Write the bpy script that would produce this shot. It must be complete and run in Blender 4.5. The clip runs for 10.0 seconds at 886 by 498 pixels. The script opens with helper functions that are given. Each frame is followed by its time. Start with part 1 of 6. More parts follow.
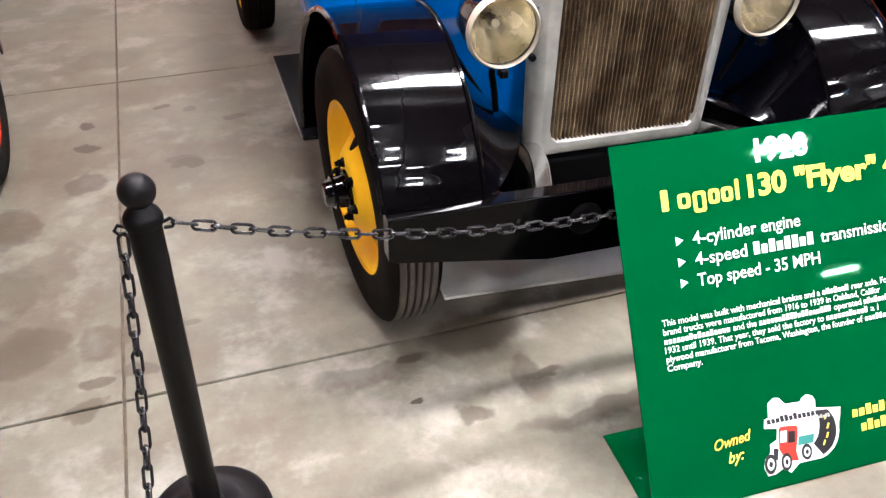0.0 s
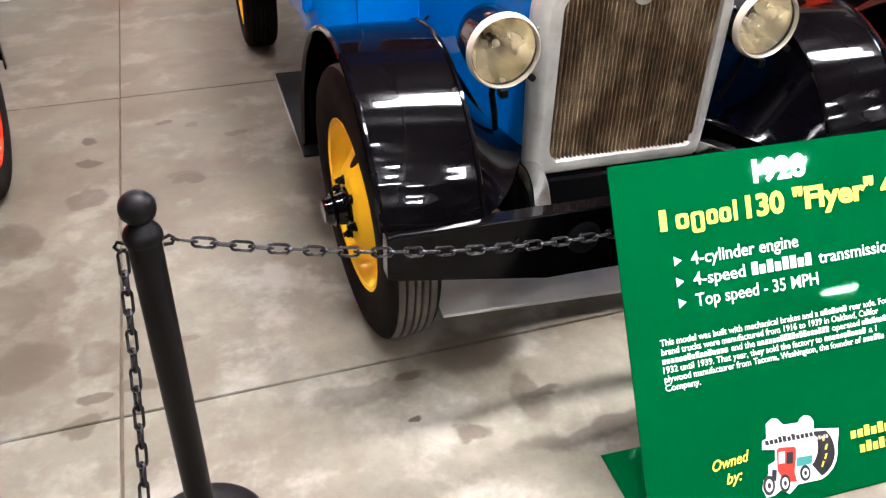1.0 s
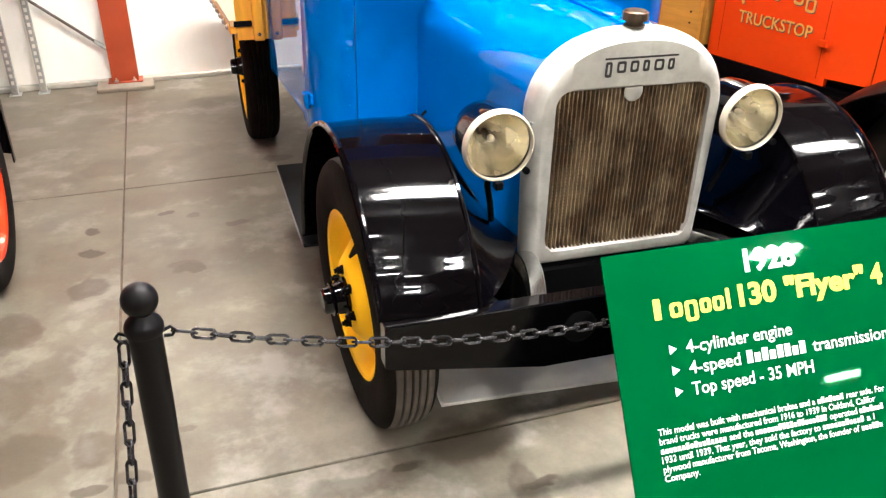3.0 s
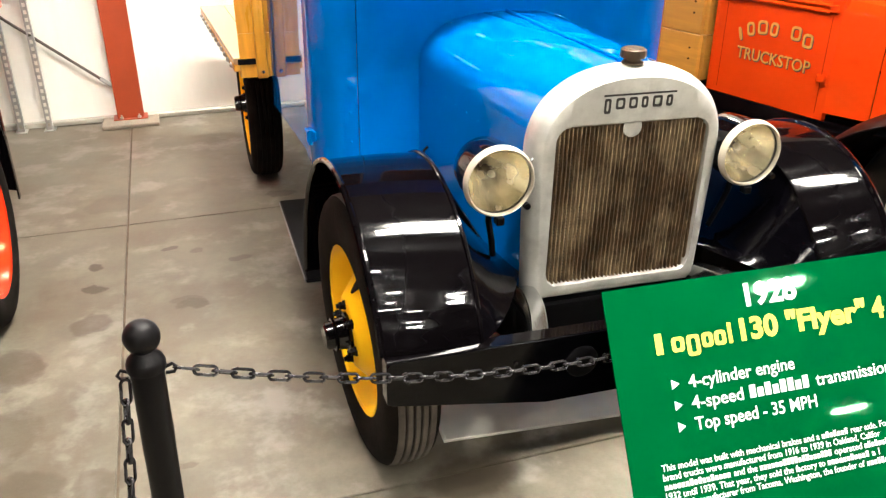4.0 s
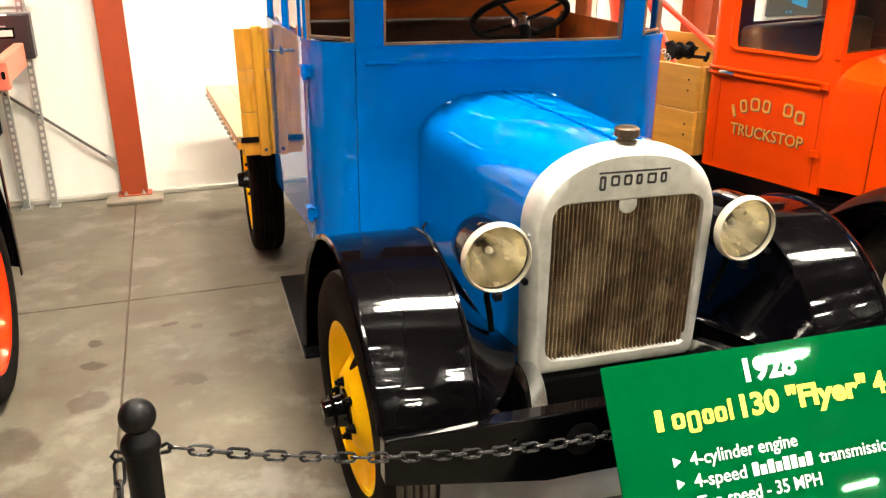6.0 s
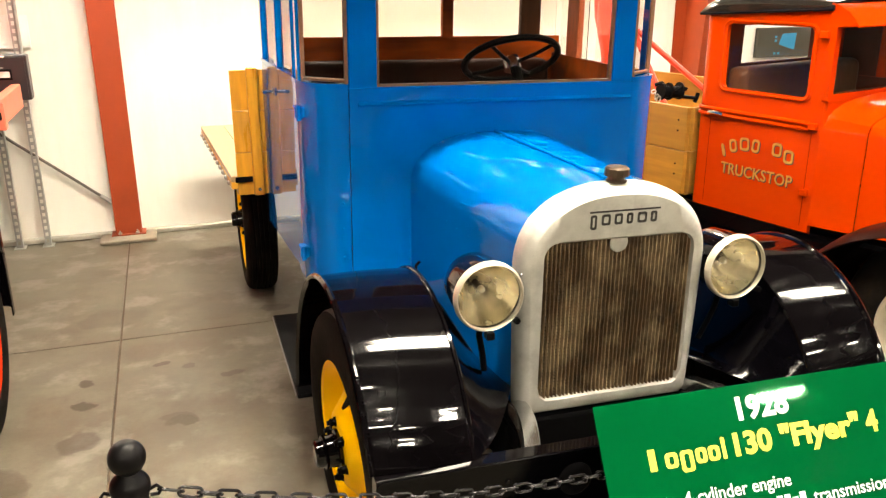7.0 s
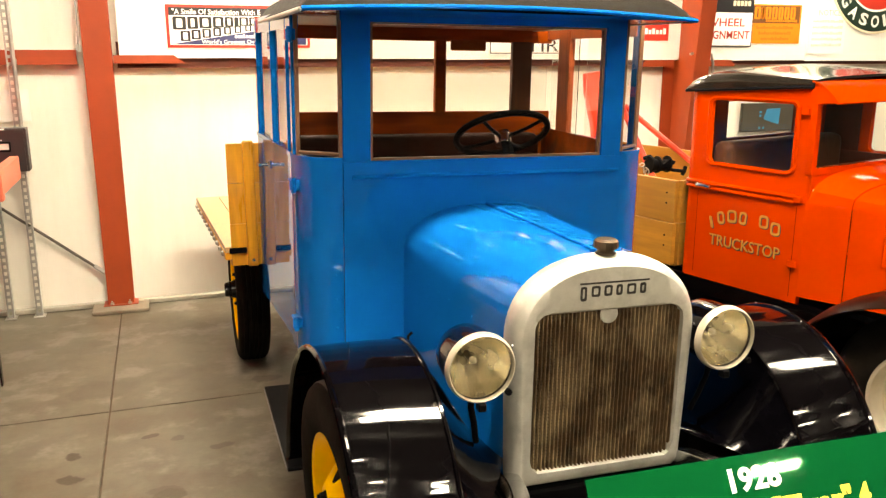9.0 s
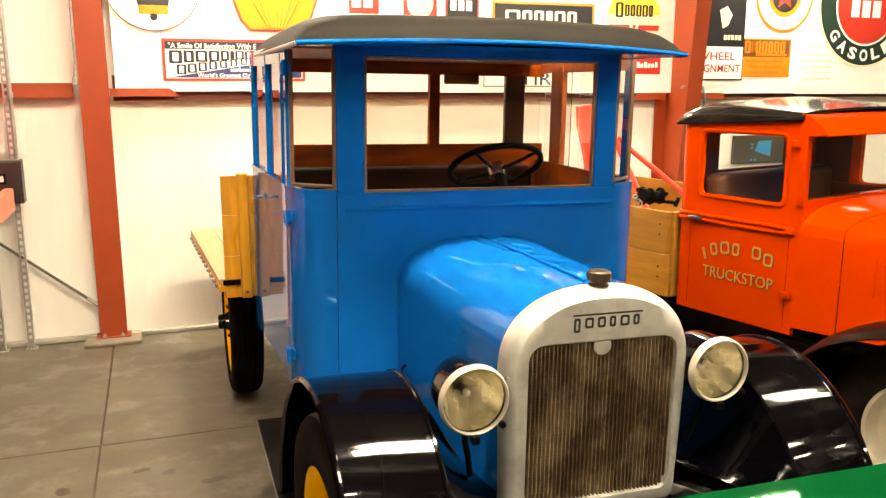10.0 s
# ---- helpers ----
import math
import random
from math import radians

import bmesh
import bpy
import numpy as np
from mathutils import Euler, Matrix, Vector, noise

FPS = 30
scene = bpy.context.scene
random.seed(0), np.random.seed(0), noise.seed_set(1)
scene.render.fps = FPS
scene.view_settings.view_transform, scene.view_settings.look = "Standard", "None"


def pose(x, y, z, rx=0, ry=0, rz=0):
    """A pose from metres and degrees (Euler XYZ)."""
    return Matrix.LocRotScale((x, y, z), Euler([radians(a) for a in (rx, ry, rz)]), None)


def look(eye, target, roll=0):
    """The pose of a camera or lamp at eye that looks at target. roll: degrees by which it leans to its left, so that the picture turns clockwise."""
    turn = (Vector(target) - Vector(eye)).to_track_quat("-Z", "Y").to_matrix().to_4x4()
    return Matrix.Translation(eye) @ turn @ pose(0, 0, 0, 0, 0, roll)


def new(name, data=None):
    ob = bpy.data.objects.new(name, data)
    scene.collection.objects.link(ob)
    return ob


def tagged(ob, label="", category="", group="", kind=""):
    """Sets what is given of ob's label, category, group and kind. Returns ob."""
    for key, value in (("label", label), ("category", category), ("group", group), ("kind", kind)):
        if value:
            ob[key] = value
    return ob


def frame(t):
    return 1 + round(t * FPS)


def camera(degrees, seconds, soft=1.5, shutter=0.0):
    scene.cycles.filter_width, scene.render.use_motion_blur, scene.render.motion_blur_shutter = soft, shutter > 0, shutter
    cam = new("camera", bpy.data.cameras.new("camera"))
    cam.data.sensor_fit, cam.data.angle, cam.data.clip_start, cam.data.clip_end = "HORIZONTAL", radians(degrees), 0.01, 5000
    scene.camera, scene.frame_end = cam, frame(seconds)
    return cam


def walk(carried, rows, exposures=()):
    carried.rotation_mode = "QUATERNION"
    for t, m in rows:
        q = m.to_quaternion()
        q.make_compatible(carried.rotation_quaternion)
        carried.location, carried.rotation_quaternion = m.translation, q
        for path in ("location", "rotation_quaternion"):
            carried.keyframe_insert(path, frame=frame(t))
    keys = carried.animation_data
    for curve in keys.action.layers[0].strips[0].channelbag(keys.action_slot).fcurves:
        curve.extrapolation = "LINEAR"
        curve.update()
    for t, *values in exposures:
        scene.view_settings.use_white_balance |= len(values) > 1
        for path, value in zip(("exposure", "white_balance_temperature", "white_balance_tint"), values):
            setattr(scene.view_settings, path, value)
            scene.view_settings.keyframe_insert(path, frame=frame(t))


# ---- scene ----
cam = camera(56.8, 10.0, soft=1.3)
PATH = [
    (0, (-0.001, 0.025, 1.82), (0.515, 1.567, 0.656), 0.2),
    (0.5, (0.002, 0.026, 1.823), (0.52, 1.573, 0.666), 0.3),
    (1, (0.002, 0.022, 1.828), (0.524, 1.586, 0.696), 0.6),
    (1.5, (0.002, 0.018, 1.833), (0.534, 1.616, 0.755), 0.7),
    (2, (0.002, 0.015, 1.839), (0.544, 1.638, 0.804), 0.6),
    (2.5, (0.0, 0.008, 1.847), (0.552, 1.653, 0.852), 0.5),
    (3, (0.0, -0.001, 1.853), (0.557, 1.667, 0.9), 0.4),
    (4.5, (0.003, -0.01, 1.867), (0.567, 1.714, 1.025), -0.1),
    (5, (0.002, -0.013, 1.872), (0.572, 1.73, 1.074), -0.1),
    (5.5, (0.006, -0.015, 1.875), (0.578, 1.744, 1.116), -0.1),
    (7, (0.013, -0.03, 1.883), (0.615, 1.77, 1.252), -0.2),
    (7.5, (0.01, -0.036, 1.887), (0.621, 1.776, 1.301), 0.1),
    (8, (0.008, -0.045, 1.889), (0.627, 1.778, 1.347), -0.1),
    (8.5, (0.006, -0.05, 1.893), (0.633, 1.779, 1.383), -0.2),
    (9, (0.007, -0.056, 1.895), (0.641, 1.783, 1.428), -0.0),
    (9.5, (0.008, -0.06, 1.897), (0.651, 1.784, 1.468), -0.1),
    (10, (0.01, -0.061, 1.897), (0.661, 1.789, 1.505), 0.0),
]
EXPOSURE = [(0.0, 0.01, 5275, 18), (2.5, 0.20, 5450, 15), (4.5, 0.17, 5900, 10), (7.0, -0.02, 6500, 9), (10.0, -0.26, 7250, 9)]
walk(cam, [(t, look(eye, target, roll)) for t, eye, target, roll in PATH], EXPOSURE)

# ---- world ----
world = bpy.data.worlds.new("world")
world.use_nodes = True
world.node_tree.nodes["Background"].inputs["Color"].default_value = (0.8, 0.85, 0.9, 1)
world.node_tree.nodes["Background"].inputs["Strength"].default_value = 0.02
scene.world = world

# hanging lights, none in view and some added as fill: x, y, length along x, width, output, height
LIGHTS = [(0.0, 1.93, 1.2, 0.26, 4.1, 4.55), (1.75, 1.95, 1.6, 0.52, 2.3, 4.55), (5.1, 2.05, 2.2, 0.56, 0.75, 4.55), (0.70, -0.10, 0.28, 0.26, 3.0, 4.55), (1.08, -1.35, 0.26, 0.24, 3.0, 4.55), (5.3, -1.75, 0.6, 0.3, 1.5, 4.55), (7.0, -1.5, 0.5, 0.25, 1.5, 4.55),
          (-1.6, -1.1, 0.9, 0.3, 0.8, 4.55), (1.0, -2.9, 0.6, 0.25, 3.0, 4.55), (1.85, -4.4, 0.5, 0.25, 2.6, 4.55), (2.75, -2.25, 0.5, 0.2, 3.0, 4.55), (6.7, -5.2, 0.7, 0.16, 4.5, 4.55), (10.8, -10.6, 0.7, 0.14, 4.5, 4.55),
          # unseen additions: x 3.1 and 5.7 brighten the wall, the last two are fill
          (-1.7, 6.0, 0.8, 0.2, 1.5, 3.35), (0.80, 6.05, 0.6, 0.34, 3.2, 3.32), (3.1, 6.0, 0.8, 0.2, 2.2, 3.35), (5.7, 6.0, 0.8, 0.2, 2.2, 3.35), (9.0, 2.6, 1.4, 0.42, 1.0, 4.55), (-3.5, -6.5, 0.9, 0.3, 5.5, 4.55)]
GLOW = 80.0

# ---- materials ----
def mat(name, color, rough=0.5, metal=0.0, vary=0.15, scale=6.0, bump=0.0, bump_scale=120.0, coat=0.0, rough_vary=0.1,
        second=None, second_scale=2.0, second_amount=0.5, stretch=(1, 1, 1), per_piece=0.0, specular=0.5, tint=None):
    """A surface with colour variation at two scales, uneven gloss and fine relief."""
    m = bpy.data.materials.new(name)
    m.use_nodes = True
    nt = m.node_tree
    nd, lk = nt.nodes, nt.links
    b = nd["Principled BSDF"]
    tc = nd.new("ShaderNodeTexCoord")
    mp = nd.new("ShaderNodeMapping")
    mp.inputs["Scale"].default_value = stretch
    lk.new(tc.outputs["Object"], mp.inputs["Vector"])
    n1 = nd.new("ShaderNodeTexNoise")
    n1.inputs["Scale"].default_value, n1.inputs["Detail"].default_value = scale, 6
    lk.new(mp.outputs["Vector"], n1.inputs["Vector"])
    ramp = nd.new("ShaderNodeMapRange")
    ramp.inputs["From Min"].default_value, ramp.inputs["From Max"].default_value = 0.3, 0.7
    ramp.inputs["To Min"].default_value, ramp.inputs["To Max"].default_value = 1 - vary, 1 + vary
    lk.new(n1.outputs["Fac"], ramp.inputs["Value"])
    mul = nd.new("ShaderNodeMix")
    mul.data_type, mul.blend_type = "RGBA", "MULTIPLY"
    mul.inputs["Factor"].default_value = 1
    mul.inputs["A"].default_value = (*color, 1)
    src = ramp.outputs["Result"]
    if per_piece:
        info = nd.new("ShaderNodeObjectInfo")
        rr = nd.new("ShaderNodeMapRange")
        rr.inputs["To Min"].default_value, rr.inputs["To Max"].default_value = 1 - per_piece, 1 + per_piece
        lk.new(info.outputs["Random"], rr.inputs["Value"])
        mm = nd.new("ShaderNodeMath")
        mm.operation = "MULTIPLY"
        lk.new(src, mm.inputs[0])
        lk.new(rr.outputs["Result"], mm.inputs[1])
        src = mm.outputs[0]
    lk.new(src, mul.inputs["B"])
    out = mul.outputs["Result"]
    if second:
        n2 = nd.new("ShaderNodeTexNoise")
        n2.inputs["Scale"].default_value, n2.inputs["Detail"].default_value = second_scale, 8
        n2.inputs["Roughness"].default_value = 0.65
        lk.new(mp.outputs["Vector"], n2.inputs["Vector"])
        r2 = nd.new("ShaderNodeMapRange")
        r2.inputs["From Min"].default_value, r2.inputs["From Max"].default_value = 0.45, 0.65
        r2.inputs["To Max"].default_value = second_amount
        lk.new(n2.outputs["Fac"], r2.inputs["Value"])
        mx = nd.new("ShaderNodeMix")
        mx.data_type = "RGBA"
        lk.new(r2.outputs["Result"], mx.inputs["Factor"])
        lk.new(out, mx.inputs["A"])
        mx.inputs["B"].default_value = (*second, 1)
        out = mx.outputs["Result"]
    lk.new(out, b.inputs["Base Color"])
    r3 = nd.new("ShaderNodeMapRange")
    r3.inputs["To Min"].default_value, r3.inputs["To Max"].default_value = max(0.02, rough - rough_vary), min(1, rough + rough_vary)
    lk.new(n1.outputs["Fac"], r3.inputs["Value"])
    lk.new(r3.outputs["Result"], b.inputs["Roughness"])
    b.inputs["Metallic"].default_value = metal
    b.inputs["Coat Weight"].default_value = coat
    b.inputs["Coat Roughness"].default_value = 0.02
    b.inputs["Specular IOR Level"].default_value = specular
    if tint:
        b.inputs["Specular Tint"].default_value = (*tint, 1)
    if bump:
        n3 = nd.new("ShaderNodeTexNoise")
        n3.inputs["Scale"].default_value, n3.inputs["Detail"].default_value = bump_scale, 4
        lk.new(mp.outputs["Vector"], n3.inputs["Vector"])
        bp = nd.new("ShaderNodeBump")
        bp.inputs["Strength"].default_value, bp.inputs["Distance"].default_value = bump, 0.01
        lk.new(n3.outputs["Fac"], bp.inputs["Height"])
        lk.new(bp.outputs["Normal"], b.inputs["Normal"])
        if coat:
            lk.new(bp.outputs["Normal"], b.inputs["Coat Normal"])
    return m


def glass_mat(name, tint=(0.93, 0.95, 0.93), rough=0.0, ior=1.45):
    m = bpy.data.materials.new(name)
    m.use_nodes = True
    b = m.node_tree.nodes["Principled BSDF"]
    b.inputs["Base Color"].default_value = (*tint, 1)
    b.inputs["Transmission Weight"].default_value = 1
    b.inputs["Roughness"].default_value = rough
    b.inputs["IOR"].default_value = ior
    return m


def glow_mat(name, color, strength):
    m = bpy.data.materials.new(name)
    m.use_nodes = True
    b = m.node_tree.nodes["Principled BSDF"]
    b.inputs["Base Color"].default_value = (0.9, 0.9, 0.9, 1)
    b.inputs["Emission Color"].default_value = (*color, 1)
    b.inputs["Emission Strength"].default_value = strength
    return m


def concrete_mat():
    """Polished slab: cloudy grey-beige, with oil spots and other darker marks of their own shapes."""
    m = mat("concrete", (0.170, 0.157, 0.120), 0.5, specular=0.3, vary=0.34, scale=2.6, bump=0.08, bump_scale=60, rough_vary=0.2,
            second=(0.115, 0.090, 0.060), second_scale=1.1, second_amount=0.9)
    nt = m.node_tree
    nd, lk = nt.nodes, nt.links
    b = nd["Principled BSDF"]
    for n in nd:
        if n.bl_idname == "ShaderNodeTexNoise":
            n.inputs["Roughness"].default_value = 0.70
    base = b.inputs["Base Color"].links[0].from_socket
    # worn patches with firm, ragged edges, dark and pale
    for k, (scale, lo, hi, amount, tone) in enumerate(((2.2, 0.47, 0.66, 0.42, (0.10, 0.084, 0.062)), (3.4, 0.50, 0.68, 0.40, (0.42, 0.40, 0.36)), (9.0, 0.56, 0.70, 0.35, (0.13, 0.11, 0.085)))):
        place = nd.new("ShaderNodeNewGeometry")
        shift = nd.new("ShaderNodeVectorMath")
        shift.operation = "ADD"
        shift.inputs[1].default_value = (7.3 * k + 1.7, 3.1 * k, 0.4 * k)
        lk.new(place.outputs["Position"], shift.inputs[0])
        nz = nd.new("ShaderNodeTexNoise")
        nz.inputs["Scale"].default_value, nz.inputs["Detail"].default_value, nz.inputs["Roughness"].default_value = scale, 7, 0.62
        lk.new(shift.outputs[0], nz.inputs["Vector"])
        rg = nd.new("ShaderNodeMapRange")
        rg.interpolation_type = "SMOOTHSTEP"
        rg.inputs["From Min"].default_value, rg.inputs["From Max"].default_value, rg.inputs["To Max"].default_value = lo, hi, amount
        lk.new(nz.outputs["Fac"], rg.inputs["Value"])
        mx = nd.new("ShaderNodeMix")
        mx.data_type = "RGBA"
        lk.new(rg.outputs["Result"], mx.inputs["Factor"])
        lk.new(base, mx.inputs["A"])
        mx.inputs["B"].default_value = (*tone, 1)
        base = mx.outputs["Result"]
    geo = nd.new("ShaderNodeNewGeometry")
    warp = nd.new("ShaderNodeTexNoise")
    warp.inputs["Scale"].default_value, warp.inputs["Detail"].default_value = 7, 5
    lk.new(geo.outputs["Position"], warp.inputs["Vector"])
    sub = nd.new("ShaderNodeVectorMath")
    sub.operation = "MULTIPLY_ADD"
    sub.inputs[1].default_value, sub.inputs[2].default_value = (0.16, 0.16, 0), (-0.08, -0.08, 0)
    lk.new(warp.outputs["Color"], sub.inputs[0])
    add = nd.new("ShaderNodeVectorMath")
    add.operation = "ADD"
    lk.new(geo.outputs["Position"], add.inputs[0])
    lk.new(sub.outputs[0], add.inputs[1])
    # x, y, half-length along x, half-length along y, strength
    marks = DARK_MARKS
    total = None
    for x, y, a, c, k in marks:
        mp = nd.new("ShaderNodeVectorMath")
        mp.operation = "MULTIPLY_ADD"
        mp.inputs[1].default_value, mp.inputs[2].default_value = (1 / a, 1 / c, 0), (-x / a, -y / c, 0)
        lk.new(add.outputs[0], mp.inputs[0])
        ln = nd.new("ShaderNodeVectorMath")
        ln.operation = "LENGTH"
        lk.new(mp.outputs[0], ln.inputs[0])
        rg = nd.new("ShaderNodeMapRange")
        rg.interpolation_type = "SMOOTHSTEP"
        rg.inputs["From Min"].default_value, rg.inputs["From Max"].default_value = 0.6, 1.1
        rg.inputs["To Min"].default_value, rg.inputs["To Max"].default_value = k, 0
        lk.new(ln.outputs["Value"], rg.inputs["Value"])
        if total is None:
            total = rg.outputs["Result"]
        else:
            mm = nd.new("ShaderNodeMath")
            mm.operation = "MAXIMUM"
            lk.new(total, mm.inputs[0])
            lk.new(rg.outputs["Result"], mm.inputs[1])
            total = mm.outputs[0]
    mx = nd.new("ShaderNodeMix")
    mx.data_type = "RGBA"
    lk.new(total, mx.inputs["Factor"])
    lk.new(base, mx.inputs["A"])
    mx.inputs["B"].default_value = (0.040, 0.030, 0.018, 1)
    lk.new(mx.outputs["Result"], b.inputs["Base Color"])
    return m


DARK_MARKS = [
    # first a broad darker area at the rear left, then smaller marks
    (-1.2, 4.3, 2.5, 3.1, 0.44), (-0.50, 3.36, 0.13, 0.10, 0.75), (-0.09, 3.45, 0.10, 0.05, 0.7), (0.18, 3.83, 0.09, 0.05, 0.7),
    (-0.33, 2.12, 0.08, 0.05, 0.7), (-0.45, 2.10, 0.05, 0.04, 0.8), (-0.47, 1.98, 0.07, 0.05, 0.7), (-0.74, 2.65, 0.16, 0.22, 0.6), (-0.14, 2.31, 0.06, 0.03, 0.6),
    (0.52, 1.89, 0.06, 0.03, 0.8), (0.47, 1.71, 0.025, 0.02, 0.9), (0.89, 1.70, 0.10, 0.03, 0.8),
    (-0.66, 2.32, 0.150, 0.160, 0.68), (-0.42, 2.30, 0.125, 0.115, 0.66), (-0.50, 3.92, 0.075, 0.056, 0.95), (-0.50, 3.70, 0.062, 0.050, 0.95),
    (-0.07, 3.41, 0.088, 0.062, 0.85), (-0.15, 4.05, 0.062, 0.037, 0.85), (-0.02, 3.98, 0.050, 0.037, 0.68), (-0.42, 4.75, 0.275, 0.200, 0.59),
    (0.50, 4.62, 0.125, 0.075, 0.77), (-0.75, 3.10, 0.125, 0.200, 0.77), (0.75, 1.95, 0.200, 0.125, 0.85), (0.85, 1.72, 0.062, 0.125, 0.59),
    (0.36, 1.86, 0.200, 0.062, 0.51), (1.10, 1.50, 0.438, 0.050, 0.59), (0.62, 1.62, 0.062, 0.037, 0.68), (0.45, 3.40, 0.125, 0.625, 0.51),
]
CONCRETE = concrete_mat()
JOINT = mat("joint_filler", (0.075, 0.055, 0.036), 0.9, vary=0.4, scale=20)
WALL_SHEET = mat("wall_sheet", (0.82, 0.80, 0.73), 0.55, vary=0.04, scale=1.5, bump=0.12, bump_scale=3, second=(0.66, 0.61, 0.52), second_scale=0.8, second_amount=0.35, stretch=(3, 1, 0.6))
LINER = mat("liner_panel", (0.82, 0.81, 0.77), 0.4, vary=0.03, scale=2)
# unseen walls and ceiling, coloured dark to cut bounced light
FAR_WALL = mat("darkened_far_wall_sheet", (0.07, 0.062, 0.05), 0.8, vary=0.15, scale=0.6)
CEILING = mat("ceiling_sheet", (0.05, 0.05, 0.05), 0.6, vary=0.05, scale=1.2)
STEEL_RED = mat("red_oxide_steel", (0.29, 0.040, 0.006), 0.5, vary=0.10, scale=5, bump=0.05, bump_scale=40, second=(0.22, 0.032, 0.006), second_scale=3, second_amount=0.4)
# red oxide darkened to stand for the shade under the liner
STEEL_SHADE = mat("shaded_red_oxide_steel", (0.10, 0.020, 0.008), 0.7, vary=0.2, scale=5)
BLUE = mat("blue_enamel", (0.0, 0.110, 0.425), 0.03, vary=0.06, scale=3, specular=0.42, tint=(0.4, 0.65, 1.0), rough_vary=0.012, bump=0.002, bump_scale=5)
BLACK = mat("black_enamel", (0.0012, 0.0009, 0.0012), 0.14, vary=0.3, scale=4, specular=0.075, coat=0.62, rough_vary=0.05, bump=0.02, bump_scale=6)
SATIN_BLACK = mat("satin_black", (0.003, 0.003, 0.0035), 0.5, vary=0.25, scale=9, bump=0.06, bump_scale=150, specular=0.04)
YELLOW = mat("yellow_enamel", (0.95, 0.54, 0.0), 0.4, vary=0.06, scale=5, specular=0.04, coat=0.08)
RUBBER = mat("tyre_rubber", (0.006, 0.0052, 0.0046), 0.75, specular=0.04, vary=0.3, scale=14, bump=0.15, bump_scale=90, second=(0.026, 0.020, 0.015), second_scale=6, second_amount=0.3)
TREAD = mat("dusty_tread", (0.075, 0.062, 0.048), 0.75, vary=0.45, scale=9, bump=0.2, bump_scale=80, second=(0.02, 0.016, 0.012), second_scale=5, second_amount=0.7)
SHELL = mat("cast_aluminium", (0.58, 0.575, 0.53), 0.50, metal=0.55, vary=0.12, scale=7, bump=0.05, bump_scale=25, second=(0.34, 0.335, 0.31), second_scale=9, second_amount=0.55)
CORE = mat("radiator_core", (0.080, 0.046, 0.020), 0.6, metal=0.1, vary=0.6, scale=26, second=(0.36, 0.265, 0.145), second_scale=7.5, second_amount=0.95, bump=0.3, bump_scale=80, stretch=(1.1, 1, 0.7))
# core back and plates coloured dark for the shade between the fins
CORE_DARK = mat("core_gap_shade", (0.02, 0.015, 0.010), 0.9)
CREAM = mat("nickel_rim", (0.50, 0.455, 0.36), 0.35, metal=0.3, vary=0.1, scale=10)
REFLECTOR = mat("silvered_reflector", (0.86, 0.80, 0.64), 0.26, metal=1.0, vary=0.12, scale=14, bump=0.4, bump_scale=9, second=(0.62, 0.55, 0.40), second_scale=8, second_amount=0.35)
CHROME = mat("bright_steel", (0.62, 0.62, 0.62), 0.2, metal=1.0, vary=0.15, scale=12, bump=0.05, bump_scale=30)
BRASS = mat("dark_brass", (0.065, 0.045, 0.026), 0.45, metal=0.5, vary=0.3, scale=30)
LETTER_DARK = mat("engraved_black", (0.02, 0.018, 0.015), 0.6)
OAK = mat("varnished_oak", (0.62, 0.29, 0.018), 0.3, vary=0.16, scale=7, coat=0.5, bump=0.04, bump_scale=40, second=(0.46, 0.19, 0.02), second_scale=4, second_amount=0.5, stretch=(6, 6, 0.7))
DECK = mat("pale_deck_wood", (0.42, 0.29, 0.15), 0.45, vary=0.15, scale=9, stretch=(5, 0.7, 5), bump=0.05, bump_scale=30)
BED_WOOD = mat("bed_plank", (0.33, 0.145, 0.014), 0.5, vary=0.16, scale=6, second=(0.27, 0.105, 0.012), second_scale=4, second_amount=0.5, stretch=(1, 0.5, 5), bump=0.04, bump_scale=60, per_piece=0.25)
ORANGE = mat("orange_enamel", (0.43, 0.0285, 0.0003), 0.07, vary=0.05, scale=3, specular=0.5, tint=(1.0, 0.45, 0.2), rough_vary=0.04, bump=0.008, bump_scale=7)
RED = mat("red_enamel", (0.66, 0.030, 0.003), 0.2, vary=0.06, scale=4, specular=0.5, tint=(1.0, 0.3, 0.15))
VINYL = mat("black_vinyl_top", (0.012, 0.010, 0.008), 0.7, specular=0.10, vary=0.15, scale=10, bump=0.18, bump_scale=250)
SEAT = mat("brown_leather", (0.018, 0.004, 0.0015), 0.6, specular=0.04, vary=0.25, scale=10, bump=0.1, bump_scale=80)
CAB_BROWN = mat("cab_inner_wood", (0.24, 0.042, 0.002), 0.45, vary=0.4, scale=5, specular=0.08, stretch=(0.6, 4, 4))
DARK_WOOD = mat("dark_stained_wood", (0.045, 0.014, 0.004), 0.4, vary=0.3, scale=8, specular=0.2, stretch=(4, 4, 0.6))
TRIM_BROWN = mat("window_frame_wood", (0.17, 0.085, 0.042), 0.4, vary=0.2, scale=12)
PLASTIC_BLACK = mat("black_plastic", (0.004, 0.0035, 0.004), 0.42, specular=0.14, vary=0.12, scale=20, bump=0.04, bump_scale=200)
CHAIN_GREY = mat("grey_chain", (0.019, 0.0175, 0.019), 0.26, metal=0.5, vary=0.25, scale=30)
GREEN = mat("green_sign_sheet", (0.0004, 0.068, 0.018), 0.03, vary=0.05, scale=2, specular=0.5, tint=(0.4, 1.0, 0.6), rough_vary=0.01, bump=0.003, bump_scale=4)
